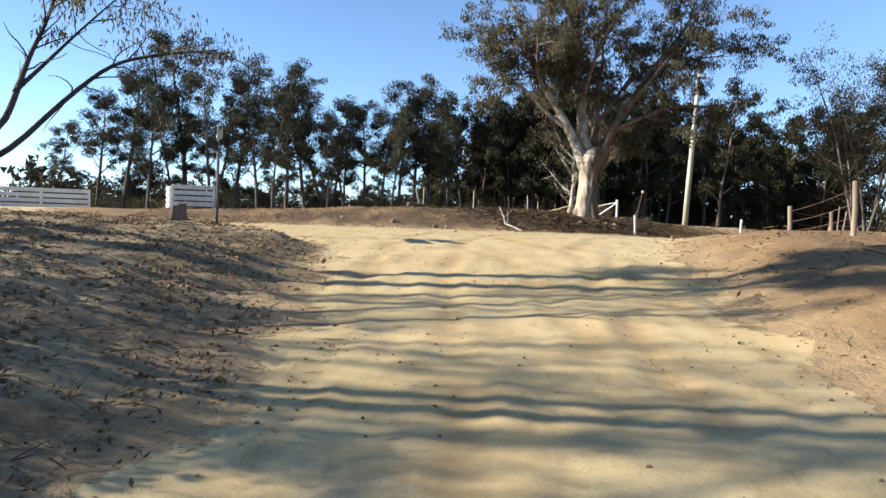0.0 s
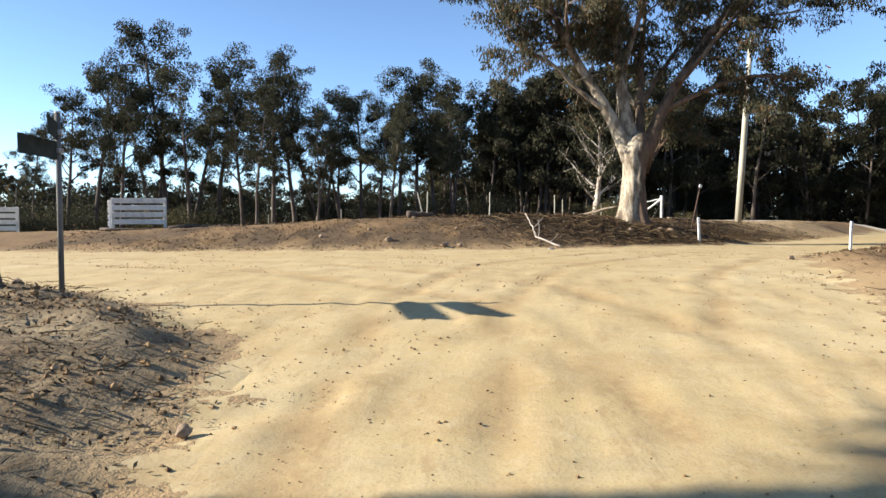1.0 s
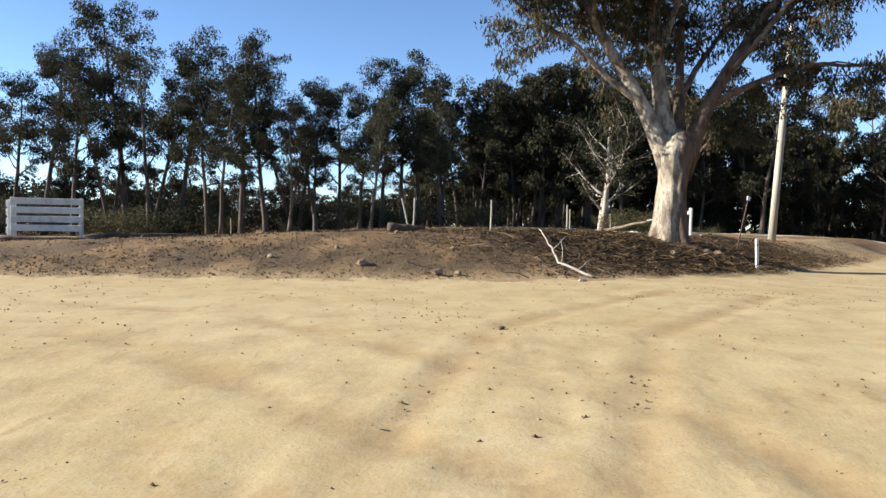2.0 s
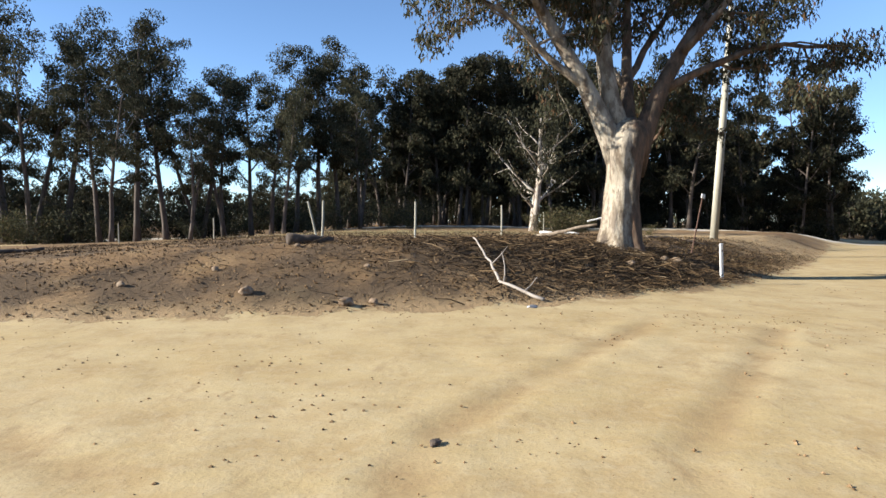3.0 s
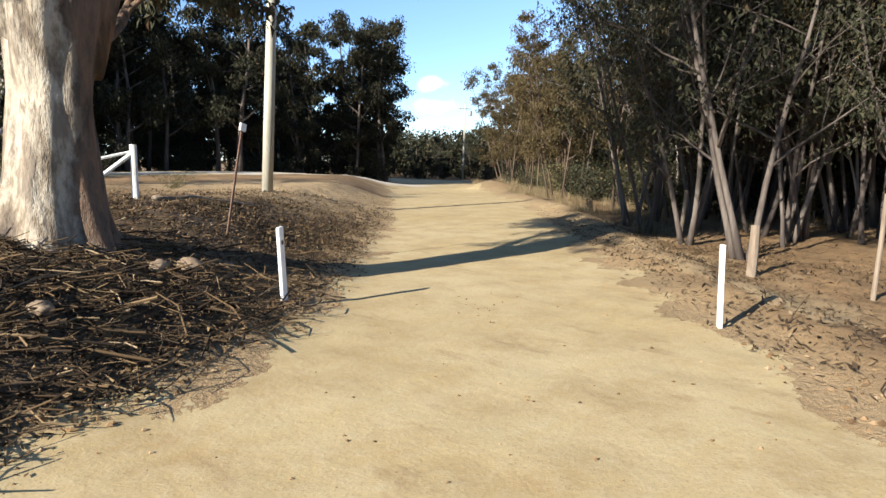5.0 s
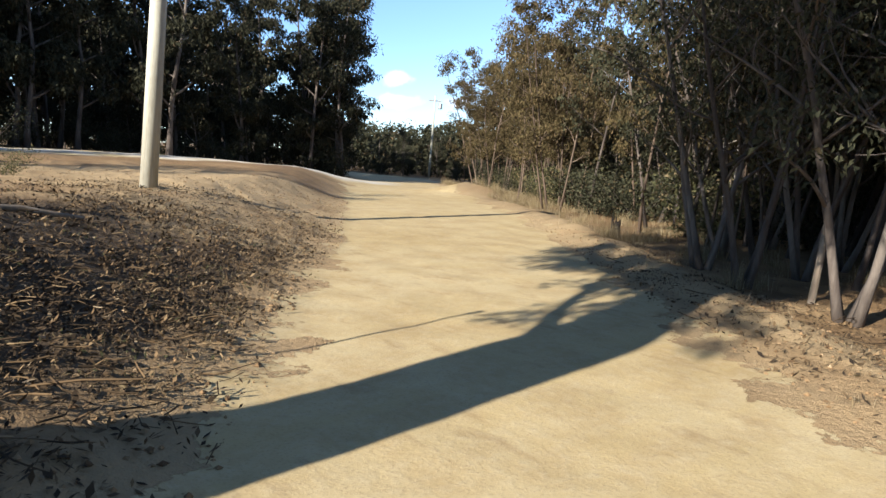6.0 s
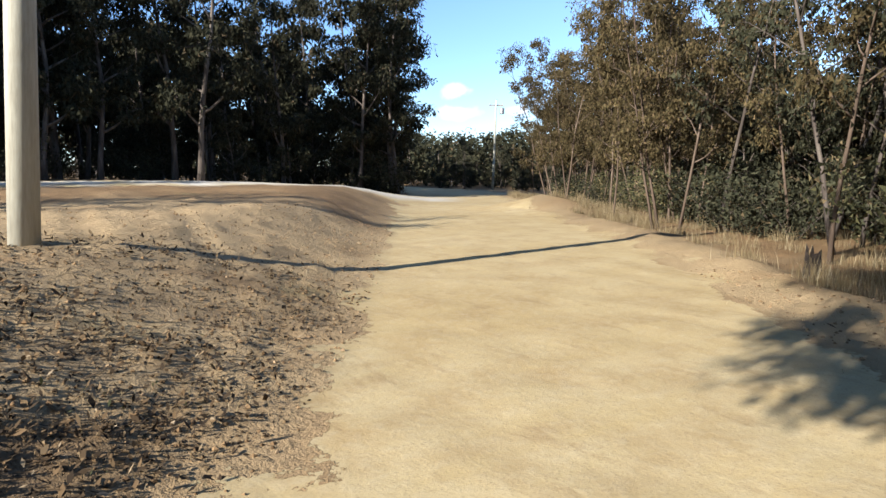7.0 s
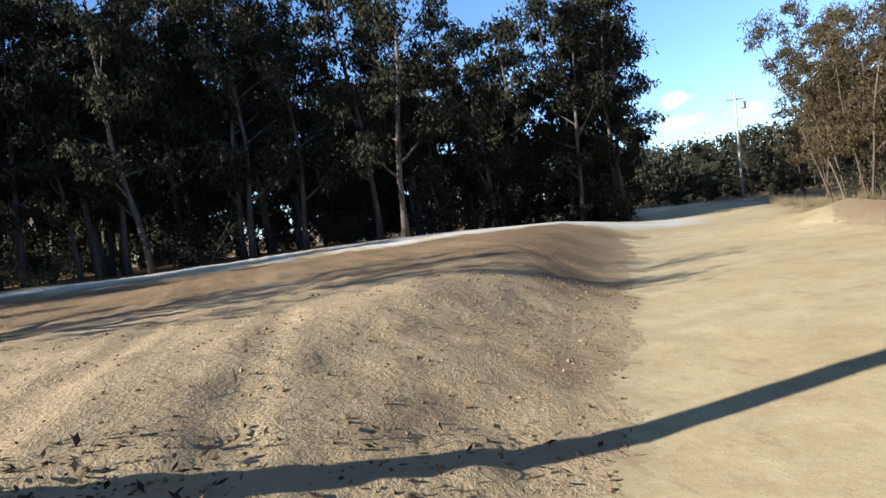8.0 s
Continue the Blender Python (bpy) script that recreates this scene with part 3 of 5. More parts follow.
def lay_ground():
    xs, ys = spaced(-9.0, 24.0, 0.15, 2500, 1.2), spaced(-2.0, 46.0, 0.17, 2500, 1.2)
    gx, gy = np.meshgrid(xs, ys)
    z = land(gx, gy)
    d = road_distance(gx, gy)
    road = smooth(0.7, -0.7, d + 0.35 * waves(gx, gy, 2.2, 31))
    pale = 0.85 * smooth(0.2, -1.8, 0.7 * waves(gx, gy, 3.0, 62) + np.where(inside(gx, gy, SIDE_ROAD), -to_segments(gx, gy, SIDE_ROAD + SIDE_ROAD[:1])[0], 9.0))
    bare = 0.85 * smooth(0.15, 0.75, np.exp(-(((gx - 17.8) / 6.5) ** 2 + ((gy - 44.5) / 7.0) ** 2)) + 0.25 * waves(gx, gy, 4, 55))
    bare = np.maximum(bare, 0.8 * smooth(0.1, 0.7, np.exp(-(((gx - 14.6) / 2.6) ** 2 + ((gy - 37.8) / 2.2) ** 2)) + 0.25 * waves(gx, gy, 2.4, 65)))
    bare = np.maximum(bare, 0.6 * np.exp(-((d - 0.3) / 0.7) ** 2))
    bare = np.maximum(bare, 0.85 * smooth(3.2, 1.0, d + 0.8 * waves(gx, gy, 2.6, 67)) * (d > 0) * (gx - 0.73 * gy > -4.5) * (gy > 24))
    humus = np.clip(1.15 * np.exp(-(((gx - 5.4) / 3.8) ** 2 + ((gy - 27.8) / 3.0) ** 2)) + 0.2 * waves(gx, gy, 1.5, 56), 0, 1) * smooth(0.1, 0.8, d)
    humus = np.maximum(humus, 0.95 * smooth(0.1, 0.6, np.exp(-(((gx - 12) / 4.0) ** 2 + ((gy - 33.5) / 3.5) ** 2)) + 0.3 * waves(gx, gy, 2.0, 57)) * smooth(0.4, 1.6, d) * (gy > 28))
    left = smooth(0.2, 1.0, d) * (gx < 2) * (gy < 14.5)
    humus = np.maximum(humus, 0.3 * left * smooth(-0.7, 0.3, waves(gx, gy, 1.7, 59)))
    grey = left * (0.7 + 0.3 * smooth(-0.5, 0.5, waves(gx, gy, 2.8, 66)))
    slope = smooth(0.2, 1.2, d) * (gy > 20.5) * smooth(36, 31, gy) * smooth(10, 7, gx) * smooth(-16, -10, gx)
    humus = np.maximum(humus, 0.75 * slope * smooth(-0.7, 0.4, waves(gx, gy, 3.4, 61)))
    for ax, ay, bx, by in RUTS:
        g, _ = to_segments(gx, gy, [(ax, ay), (bx, by)])
        rut = smooth(0.30, 0.08, g + 0.05 * waves(gx, gy, 0.8, 60))
        humus, bare = humus * (1 - 0.8 * rut), np.maximum(bare, 0.6 * rut)
        z = z - 0.03 * rut + 0.018 * np.exp(-((g - 0.34) / 0.12) ** 2)
    worn = np.zeros(np.shape(gx))
    for line in TRACKS:
        g, _ = to_segments(gx, gy, line)
        g = np.abs(g + 0.06 * waves(gx, gy, 1.6, 63))
        band = smooth(0.26, 0.05, g) * smooth(-0.9, 0.4, waves(gx, gy, 2.3, 64)) * smooth(0.0, -0.6, d)
        worn = np.maximum(worn, band)
        z = z - 0.016 * band + 0.012 * np.exp(-((g - 0.3) / 0.09) ** 2) * smooth(0.0, -0.6, d)
    lawn = 0.8 * smooth(0.2, 0.7, np.exp(-(((gx - 1) / 7) ** 2 + ((gy - 42) / 6) ** 2)) + 0.25 * waves(gx, gy, 3, 58))
    v = np.stack([gx, gy, z], -1).reshape(-1, 3)
    w = len(xs)
    i = (np.arange(len(ys) - 1)[:, None] * w + np.arange(w - 1)[None]).ravel()
    quads = np.stack([i, i + 1, i + 1 + w, i + w], 1)
    mid = (d[:-1, :-1] + d[1:, 1:]).ravel() / 2
    for name, label, cat, pick in (("ground", "bare brown earth with leaf litter and dry verge", "ground", mid > 0), ("road", "sandy yellow unsealed dirt road with wheel marks", "road", mid <= 0)):
        q = quads[pick]
        used, back = np.unique(q, return_inverse=True)
        me = bpy.data.meshes.new(name)
        me.from_pydata(v[used].tolist(), [], back.reshape(-1, 4).tolist())
        me.polygons.foreach_set("use_smooth", np.ones(len(me.polygons), bool))
        for key, values in (("road", road), ("pale", pale), ("bare", bare), ("humus", humus), ("lawn", lawn), ("worn", worn), ("grey", grey)):
            me.attributes.new(key, "FLOAT", "POINT").data.foreach_set("value", values.ravel()[used].astype(np.float32))
        me.materials.append(EARTH)
        me.update()
        tagged(new(name, me), label, cat, kind="structure")


lay_ground()

# ---- trees ----
def stock(kind, seeds, bark, leaf_mat, **how):
    """Meshes of several trees of one kind, shared by its copies."""
    out = []
    for s in seeds:
        wood, crown = tree_shapes(s, **how)
        out.append((wood.mesh(kind + "_trunk", bark, True), crown.mesh(kind + "_crown", leaf_mat)))
    return out


def plant(name, pair, x, y, turn, size, label, group, sink=0.0):
    ob = thing(name, label, "tree", (x, y, on_land(x, y) - sink), group, turn=(0, 0, turn), size=size)
    part("trunk", pair[0], None, ob)
    part("crown", pair[1], None, ob)
    return ob


rng = np.random.RandomState(7)
TALL = stock("tall_gum", (11, 12, 13, 14, 15), GREY_BARK, DARK_LEAF, height=17, girth=0.25, crown_from=0.34, reach=4.2, limbs=13, twigs=4, count=12500, leaf=0.25, stems=1, clump=1.0, sides=6, rise=0.08)
TALL += stock("forked_gum", (16, 17), GREY_BARK, DARK_LEAF, height=17, girth=0.22, crown_from=0.38, reach=4.0, limbs=8, twigs=4, count=12500, leaf=0.25, stems=2, clump=1.0, sides=6, rise=0.08)
WOOD = stock("forest_gum", (21, 22, 23, 24, 25), GREY_BARK, DEEP_LEAF, height=15, girth=0.17, crown_from=0.20, reach=3.3, limbs=12, twigs=4, count=5500, leaf=0.32, clump=0.9, sides=5)
DEEP_WOOD = stock("forest_gum", (26, 27), GREY_BARK, DEEP_LEAF, height=15, girth=0.17, crown_from=0.20, reach=3.3, limbs=10, twigs=3, count=2200, leaf=0.52, clump=0.95, sides=4)
LOW_WOOD = stock("forest_gum", (52, 53), GREY_BARK, DEEP_LEAF, height=9, girth=0.15, crown_from=0.04, reach=3.6, limbs=13, twigs=3, count=2600, leaf=0.5, clump=1.1, sides=4)
FAR = stock("far_gum", (28, 29, 30), GREY_BARK, DARK_LEAF, height=15, girth=0.17, crown_from=0.20, reach=3.3, limbs=11, twigs=3, count=3400, leaf=0.40, clump=0.95, sides=4)
THIN = stock("thin_gum", (31, 32, 33, 34, 35), BROWN_BARK, DULL_LEAF, height=9.6, girth=0.046, crown_from=0.24, reach=1.5, limbs=11, twigs=4, count=3700, leaf=0.14, clump=0.42, sides=4, lean=0.15, rise=0.1)
DEEP_THIN = stock("thin_gum", (39, 40), BROWN_BARK, DULL_LEAF, height=9.6, girth=0.085, crown_from=0.24, reach=1.5, limbs=8, twigs=3, count=1300, leaf=0.26, clump=0.46, sides=4, lean=0.1, rise=0.1)
HIGH_THIN = stock("thin_gum", (54, 55), GREY_BARK, DARK_LEAF, height=10.5, girth=0.062, crown_from=0.30, reach=2.0, limbs=12, twigs=4, count=3400, leaf=0.16, clump=0.5, sides=5, lean=0.2, rise=0.08)
HIGH_THIN += stock("thin_gum", (56,), DARK_BARK, DARK_LEAF, height=10.5, girth=0.075, crown_from=0.4, reach=2.0, limbs=11, twigs=4, count=3000, leaf=0.16, clump=0.5, sides=5, lean=0.22, rise=0.08)
HIGH_THIN += stock("thin_gum", (57,), BROWN_BARK, DULL_LEAF, height=10.0, girth=0.055, crown_from=0.34, reach=1.8, limbs=11, twigs=4, count=3200, leaf=0.15, clump=0.5, sides=5, lean=0.2, rise=0.08)
STEMS = stock("pale_gum", (36, 37, 38), PALE_STEM, DULL_LEAF, height=8.5, girth=0.06, crown_from=0.4, reach=1.2, limbs=8, twigs=3, count=900, leaf=0.2, clump=0.4, sides=5, lean=0.12, rise=0.1)
NEAR = stock("verge_gum", (41, 42, 43), GREY_BARK, DARK_LEAF, height=10.5, girth=0.068, crown_from=0.24, reach=3.2, limbs=9, twigs=5, count=4800, leaf=0.13, stems=3, clump=0.5, sides=8, lean=0.12, rise=0.05)
BARE = stock("bare_gum", (45, 46), DARK_BARK, DARK_LEAF, height=11, girth=0.17, crown_from=0.6, reach=2.4, limbs=6, twigs=5, count=1700, leaf=0.15, stems=3, clump=0.45, sides=7, lean=0.12)
PALE = stock("pale_limbed_gum", (51,), LIMB_BARK, DARK_LEAF, height=8.5, girth=0.24, crown_from=0.25, reach=4.4, limbs=9, twigs=6, count=3800, leaf=0.26, stems=2, clump=0.8, sides=8, lean=0.2, rise=0.05)


def shrub_shapes(seed, width, height, count, leaf):
    """A low bush: stems from the ground and leaves round their ends."""
    r = np.random.RandomState(seed)
    wood, centres, spread = Shape(), [], []
    for i in range(11):
        a, s = r.uniform(0, 6.28), r.uniform(0.1, 0.55)
        stem = bent(r, (0, 0, -0.05), (math.cos(a) * s, math.sin(a) * s, 0.8), height * r.uniform(0.6, 1.0), 4, 0.15)
        stem[:, :2] += np.linspace(0, 1, 5)[:, None] * np.array([math.cos(a), math.sin(a)]) * width * 0.3
        wood.add(*tube(stem, np.linspace(0.007, 0.003, 5), 3, False))
        centres += [stem[-1], stem[-2], stem[2], stem[1]]
        spread += [width * 0.24, width * 0.24, width * 0.22, width * 0.2]
    return wood, Shape().add(*leaves(r, centres, spread, count, leaf, leaf * 0.4, 0.1, 3))


BUSHES = []
for s in (61, 62, 63):
    wood, crown = shrub_shapes(s, 2.2, 1.7, 1350, 0.115)
    BUSHES.append((wood.mesh("bush_stem", GREY_BARK, True), crown.mesh("bush_foliage", SCRUB if s < 63 else DARK_LEAF)))


def bush(name, pair, x, y, turn, size, label, group):
    ob = thing(name, label, "bush", (x, y, on_land(x, y)), group, turn=(0, 0, turn), size=size)
    part("stem", pair[0], None, ob)
    part("foliage", pair[1], None, ob)


SCRUB_SPOTS = ((8.9, 46.0, 0.75), (9.7, 45.4, 0.8), (10.2, 46.2, 0.65), (9.4, 47.2, 0.9), (8.3, 47.0, 0.6), (12.6, 43.6, 0.4))
# the row of tall gums beyond the paddock
n = 0
for x, y, h in ((-34.5, 62.8, 15.4), (-38.4, 64.5, 12.7), (-31.1, 61.1, 12.4), (-51.0, 77.5, 11.3), (-29.8, 67.2, 18.9), (-29.0, 63.2, 12.3), (-25.1, 61.5, 13.8), (-23.5, 63.7, 15.7), (-19.6, 60.0, 11.5), (-16.4, 58.2, 13.7), (-16.4, 54.2, 9.5), (-14.9, 59.4, 12.7), (-13.6, 62.5, 12.8), (-11.3, 60.6, 10.8), (-10.0, 62.8, 11.3), (-7.8, 58.9, 9.7), (-6.8, 63.0, 11.9), (-5.4, 65.1, 13.1), (-3.6, 63.3, 11.4), (-2.0, 61.4, 9.4), (-11.9, 54.6, 8.2), (-6.1, 54.0, 7.8), (-55.0, 79.2, 6.0)):
    plant("gum_tree", TALL[n % 7], x, y, rng.uniform(0, 360), h / 15.3, "tall gum tree with a bare grey trunk and clumped dark crown", "gums beyond the paddock", 0.1)
    n += 1
# the dark wood behind the side road
for k in range(68):
    x, y = rng.uniform(-1, 45), rng.uniform(0, 1) ** 1.4 * 28
    y += 71.0 + 0.12 * max(0, 12 - x)
    if x > 42 and y < 77:
        continue
    plant("forest_gum", WOOD[k % 5] if y < 82 else DEEP_WOOD[k % 2], x, y, rng.uniform(0, 360), rng.uniform(0.85, 1.15), "dark forest gum with a thin trunk and leafy crown", "trees of the dark wood", 0.1)
for k in range(15):
    x, y = rng.uniform(-5, 15), rng.uniform(72.5, 76)
    plant("forest_gum", WOOD[k % 5], x, y, rng.uniform(0, 360), rng.uniform(0.75, 1.0), "dark forest gum with a thin trunk and leafy crown", "trees of the dark wood", 0.1)
for k in range(34):
    x, y = (rng.uniform(-6, 46), rng.uniform(99, 104)) if k < 22 else (rng.uniform(40, 60), rng.uniform(93, 108))
    if float(road_distance(x, y)) < 6:
        continue
    plant("forest_gum", LOW_WOOD[k % 2], x, y, rng.uniform(0, 360), rng.uniform(0.8, 1.1) * (1.55 if k < 22 else 1.0), "dark forest gum leafy to the ground", "trees of the dark wood", 0.1)
for k in range(26):
    x, y = rng.uniform(-46, 0), rng.uniform(76, 90)
    plant("forest_gum", LOW_WOOD[k % 2], x, y, rng.uniform(0, 360), rng.uniform(0.45, 0.75), "dark forest gum leafy to the ground", "trees of the dark wood", 0.1)
for k, (x, y, s) in enumerate(((40.6, 72.8, 1.0), (43.2, 77.6, 1.1))):
    plant("forest_gum", WOOD[k + 1], x, y, 110 * k, s, "dark forest gum with a thin trunk and leafy crown", "trees of the dark wood", 0.1)
plant("pale_limbed_gum", PALE[0], 8.3, 49.5, 40, 0.85, "spreading gum tree with pale bare limbs at the wood's edge", "", 0.1)
# the brown thicket along the road
for k in range(140):
    s = rng.uniform(0, 1.4)
    ex, ey = 18.2 + 24 * s, 28.4 + 33 * s
    o = 1.2 + 16 * rng.uniform(0, 1) ** 1.3
    x, y = ex + 0.809 * o + rng.normal(0, 0.4), ey - 0.588 * o + rng.normal(0, 0.4)
    if float(to_segments(x, y, [(13.8, 31.8), (62.5, 87.6)])[0]) < 3.2 and s > 0.6:
        continue
    plant("thicket_gum", (HIGH_THIN[k % 4] if s < 0.45 and k % 5 else THIN[k % 5]) if o < 8 else DEEP_THIN[k % 2], x, y, rng.uniform(0, 360), rng.uniform(0.75, 1.1) + 0.15 * s, "slender brown gum with dull foliage in the roadside thicket", "trees of the roadside thicket", 0.08)
for k in range(46):
    s, o = rng.uniform(0, 0.5), rng.uniform(2.0, 13)
    x, y = 18.2 + 24 * s + 0.809 * o, 28.4 + 33 * s - 0.588 * o
    plant("thicket_gum", HIGH_THIN[k % 3], x, y, rng.uniform(0, 360), rng.uniform(0.7, 1.1), "slender dark gum with a high crown in the roadside thicket", "trees of the roadside thicket", 0.08)
for k in range(30):
    s, o = rng.uniform(0, 0.55), rng.uniform(3.0, 14)
    x, y = 19.2 + 24 * s + 0.809 * o, 28.4 + 33 * s - 0.588 * o
    plant("pale_gum", STEMS[k % 3], x, y, rng.uniform(0, 360), rng.uniform(0.6, 1.1), "thin pale-stemmed sapling in the roadside thicket", "pale saplings in the thicket", 0.08)
for k, (x, y, t, s) in enumerate(((18.3, 27.6, 20, 1.0), (19.7, 29.7, 140, 0.95), (21.0, 31.7, 250, 0.85), (22.0, 32.9, 10, 0.9), (22.9, 28.5, 80, 0.95), (20.9, 25.5, 200, 0.9), (24.9, 31.5, 300, 0.9), (24.4, 25.0, 30, 1.25), (27.9, 28.5, 160, 1.3), (22.4, 21.0, 220, 1.2), (29.4, 23.0, 100, 1.3), (23.2, 31.6, 40, 0.95), (24.9, 33.9, 130, 0.9), (22.2, 28.6, 220, 1.0), (26.2, 31.2, 310, 1.05), (25.2, 28.6, 75, 1.0), (27.8, 34.2, 190, 1.05))):
    plant("verge_gum", NEAR[k % 3], x, y, t, s, "dark many-stemmed gum tree at the road verge", "dark verge gums", 0.08)
for k in range(34):
    s, o = rng.uniform(0, 1.3), rng.uniform(11, 24)
    x, y = 18.2 + 24 * s + 0.809 * o, 28.4 + 33 * s - 0.588 * o
    plant("forest_gum", LOW_WOOD[k % 2], x, y, rng.uniform(0, 360), rng.uniform(0.6, 0.95), "dark forest gum leafy to the ground", "trees of the roadside thicket", 0.1)
for k in range(44):
    x, y = rng.uniform(-14, 46), rng.uniform(76, 96)
    plant("forest_gum", LOW_WOOD[k % 2], x, y, rng.uniform(0, 360), rng.uniform(0.3, 0.5), "young dark gum leafy to the ground", "trees of the dark wood", 0.1)
# gums behind the start of the walk, which throw their long shade over the road
for k, (x, y, t, s) in enumerate(((-14.5, 2.7, 140, 0.95), (-16.2, 1.2, 20, 0.9), (-13.0, -0.8, 260, 0.9), (-11.5, -2.4, 80, 0.8))):
    plant("roadside_gum", BARE[k % 2], x, y, t, s, "dark gum tree with bare lower limbs beside the track", "gums beside the track", 0.08)
for k, (x, y, t, s) in enumerate(((-12.6, 0.4, 30, 0.42), (-13.6, 1.8, 150, 0.45), (-11.6, -0.9, 270, 0.40), (-14.8, 0.9, 80, 0.5), (-10.0, -1.3, 200, 0.8))):
    plant("roadside_gum", NEAR[k % 3], x, y, t, s, "small leafy gum beside the track", "gums beside the track", 0.05)
HIGH = stock("high_gum", (47, 48), GREY_BARK, DARK_LEAF, height=18, girth=0.40, crown_from=0.72, reach=2.8, limbs=10, twigs=5, count=6000, leaf=0.26, clump=0.7, sides=7, rise=0.08)
for k, (x, y, t, s) in enumerate(((-13.0, 4.3, 40, 0.68), (-13.9, 5.3, 160, 0.7))):
    plant("tall_gum", HIGH[k % 2], x, y, t, s, "bare-trunked gum with a small high crown", "high-crowned gums", 0.08)
# dark undergrowth within the thicket, and at the right-hand end of the wood
shade = np.random.RandomState(17)
for k in range(36):
    s, o = shade.uniform(0.0, 0.7), shade.uniform(4.5, 11)
    x, y = 18.2 + 24 * s + 0.809 * o, 28.4 + 33 * s - 0.588 * o
    plant("forest_gum", LOW_WOOD[k % 2], x, y, shade.uniform(0, 360), shade.uniform(0.28, 0.5), "young dark gum leafy to the ground", "trees of the roadside thicket", 0.1)
for k, (x, y, s) in enumerate(((32.5, 73.0, 0.5), (35.5, 75.5, 0.6), (38.0, 77.5, 0.7), (36.8, 73.0, 0.5), (39.2, 75.2, 0.55), (41.6, 80.5, 0.8), (41.0, 77.0, 0.6), (44.0, 84.0, 0.9), (29.0, 73.4, 0.5))):
    plant("forest_gum", LOW_WOOD[k % 2], x, y, 57 * k, s, "dark forest gum leafy to the ground", "trees of the dark wood", 0.1)
# bushes at the feet of the woods
for k in range(140):
    if k < 34 or k >= 105:
        x, y = rng.uniform(-48, 2) if k < 34 else rng.uniform(-46, 4), rng.uniform(60, 70)
    elif k < 70:
        x, y = rng.uniform(-2, 43), rng.uniform(71, 90)
    else:
        s = rng.uniform(0.45, 1.2)
        o = rng.uniform(4.0, 12)
        x, y = 18.2 + 24 * s + 0.809 * o, 29.4 + 33 * s - 0.588 * o
    bush("bush", BUSHES[2 if 34 <= k < 70 or k >= 105 else k % 3], x, y, rng.uniform(0, 360), rng.uniform(0.5, 1.2) * (1.7 if 34 <= k < 70 else 1.8 if k >= 105 or k < 34 else 1.0), "low dry olive bush under the trees", "bushes under the trees")

# unseen bushes, added only to throw shade on the near left verge
for k, (x, y, s) in enumerate(((-4.9, 1.0, 1.2), (-5.6, 2.4, 1.25), (-3.7, -0.1, 1.0))):
    bush("bush", BUSHES[k], x, y, 70 * k, s, "tall olive bush added out of view to shade the verge", "bushes beside the track")

for k in range(46):
    s, o = shade.uniform(0.25, 1.15), shade.uniform(2.6, 6.5)
    bush("bush", BUSHES[2 if k % 3 else 0], 18.2 + 24 * s + 0.809 * o, 28.4 + 33 * s - 0.588 * o, shade.uniform(0, 360), shade.uniform(0.8, 1.5), "dark leafy bush among the thicket's stems", "bushes under the trees")

for k, (x, y, s) in enumerate(SCRUB_SPOTS):
    bush("bush", BUSHES[k % 2], x, y, 80 * k, s, "grey-green scrubby bush on the dry grass", "scrub behind the big gum")

# trees closing the view along the far road and the left distance
for k in range(54):
    if k < 40:
        a, d = math.radians(rng.uniform(36, 58)), rng.uniform(84, 118)
    else:
        a, d = math.radians(rng.uniform(-42, -8)), rng.uniform(82, 110)
    x, y = 8 + d * math.sin(a), 20 + d * math.cos(a)
    if float(road_distance(x, y)) < 3.5 or float(to_segments(x, y, [(15, 33), (66, 87)])[0]) < 4:
        continue
    plant("far_gum", FAR[k % 3], x, y, rng.uniform(0, 360), rng.uniform(0.36, 0.5) if k < 40 else rng.uniform(0.45, 0.68), "far gum tree along the end of the road", "far gums", 0.1)

for k in range(34):
    a, d = math.radians(rng.uniform(31, 49)), rng.uniform(60, 84)
    x, y = 17 + d * math.sin(a), 37 + d * math.cos(a)
    if float(road_distance(x, y)) < 1.5 or math.hypot(x - 62.5, y - 87.6) < 3 or float(to_segments(x, y, [(9, 26), (62.5, 87.6)])[0]) < 1.5:
        continue
    plant("forest_gum", LOW_WOOD[k % 2], x, y, rng.uniform(0, 360), rng.uniform(0.2, 0.36), "dark forest gum leafy to the ground", "trees at the bend of the road", 0.1)


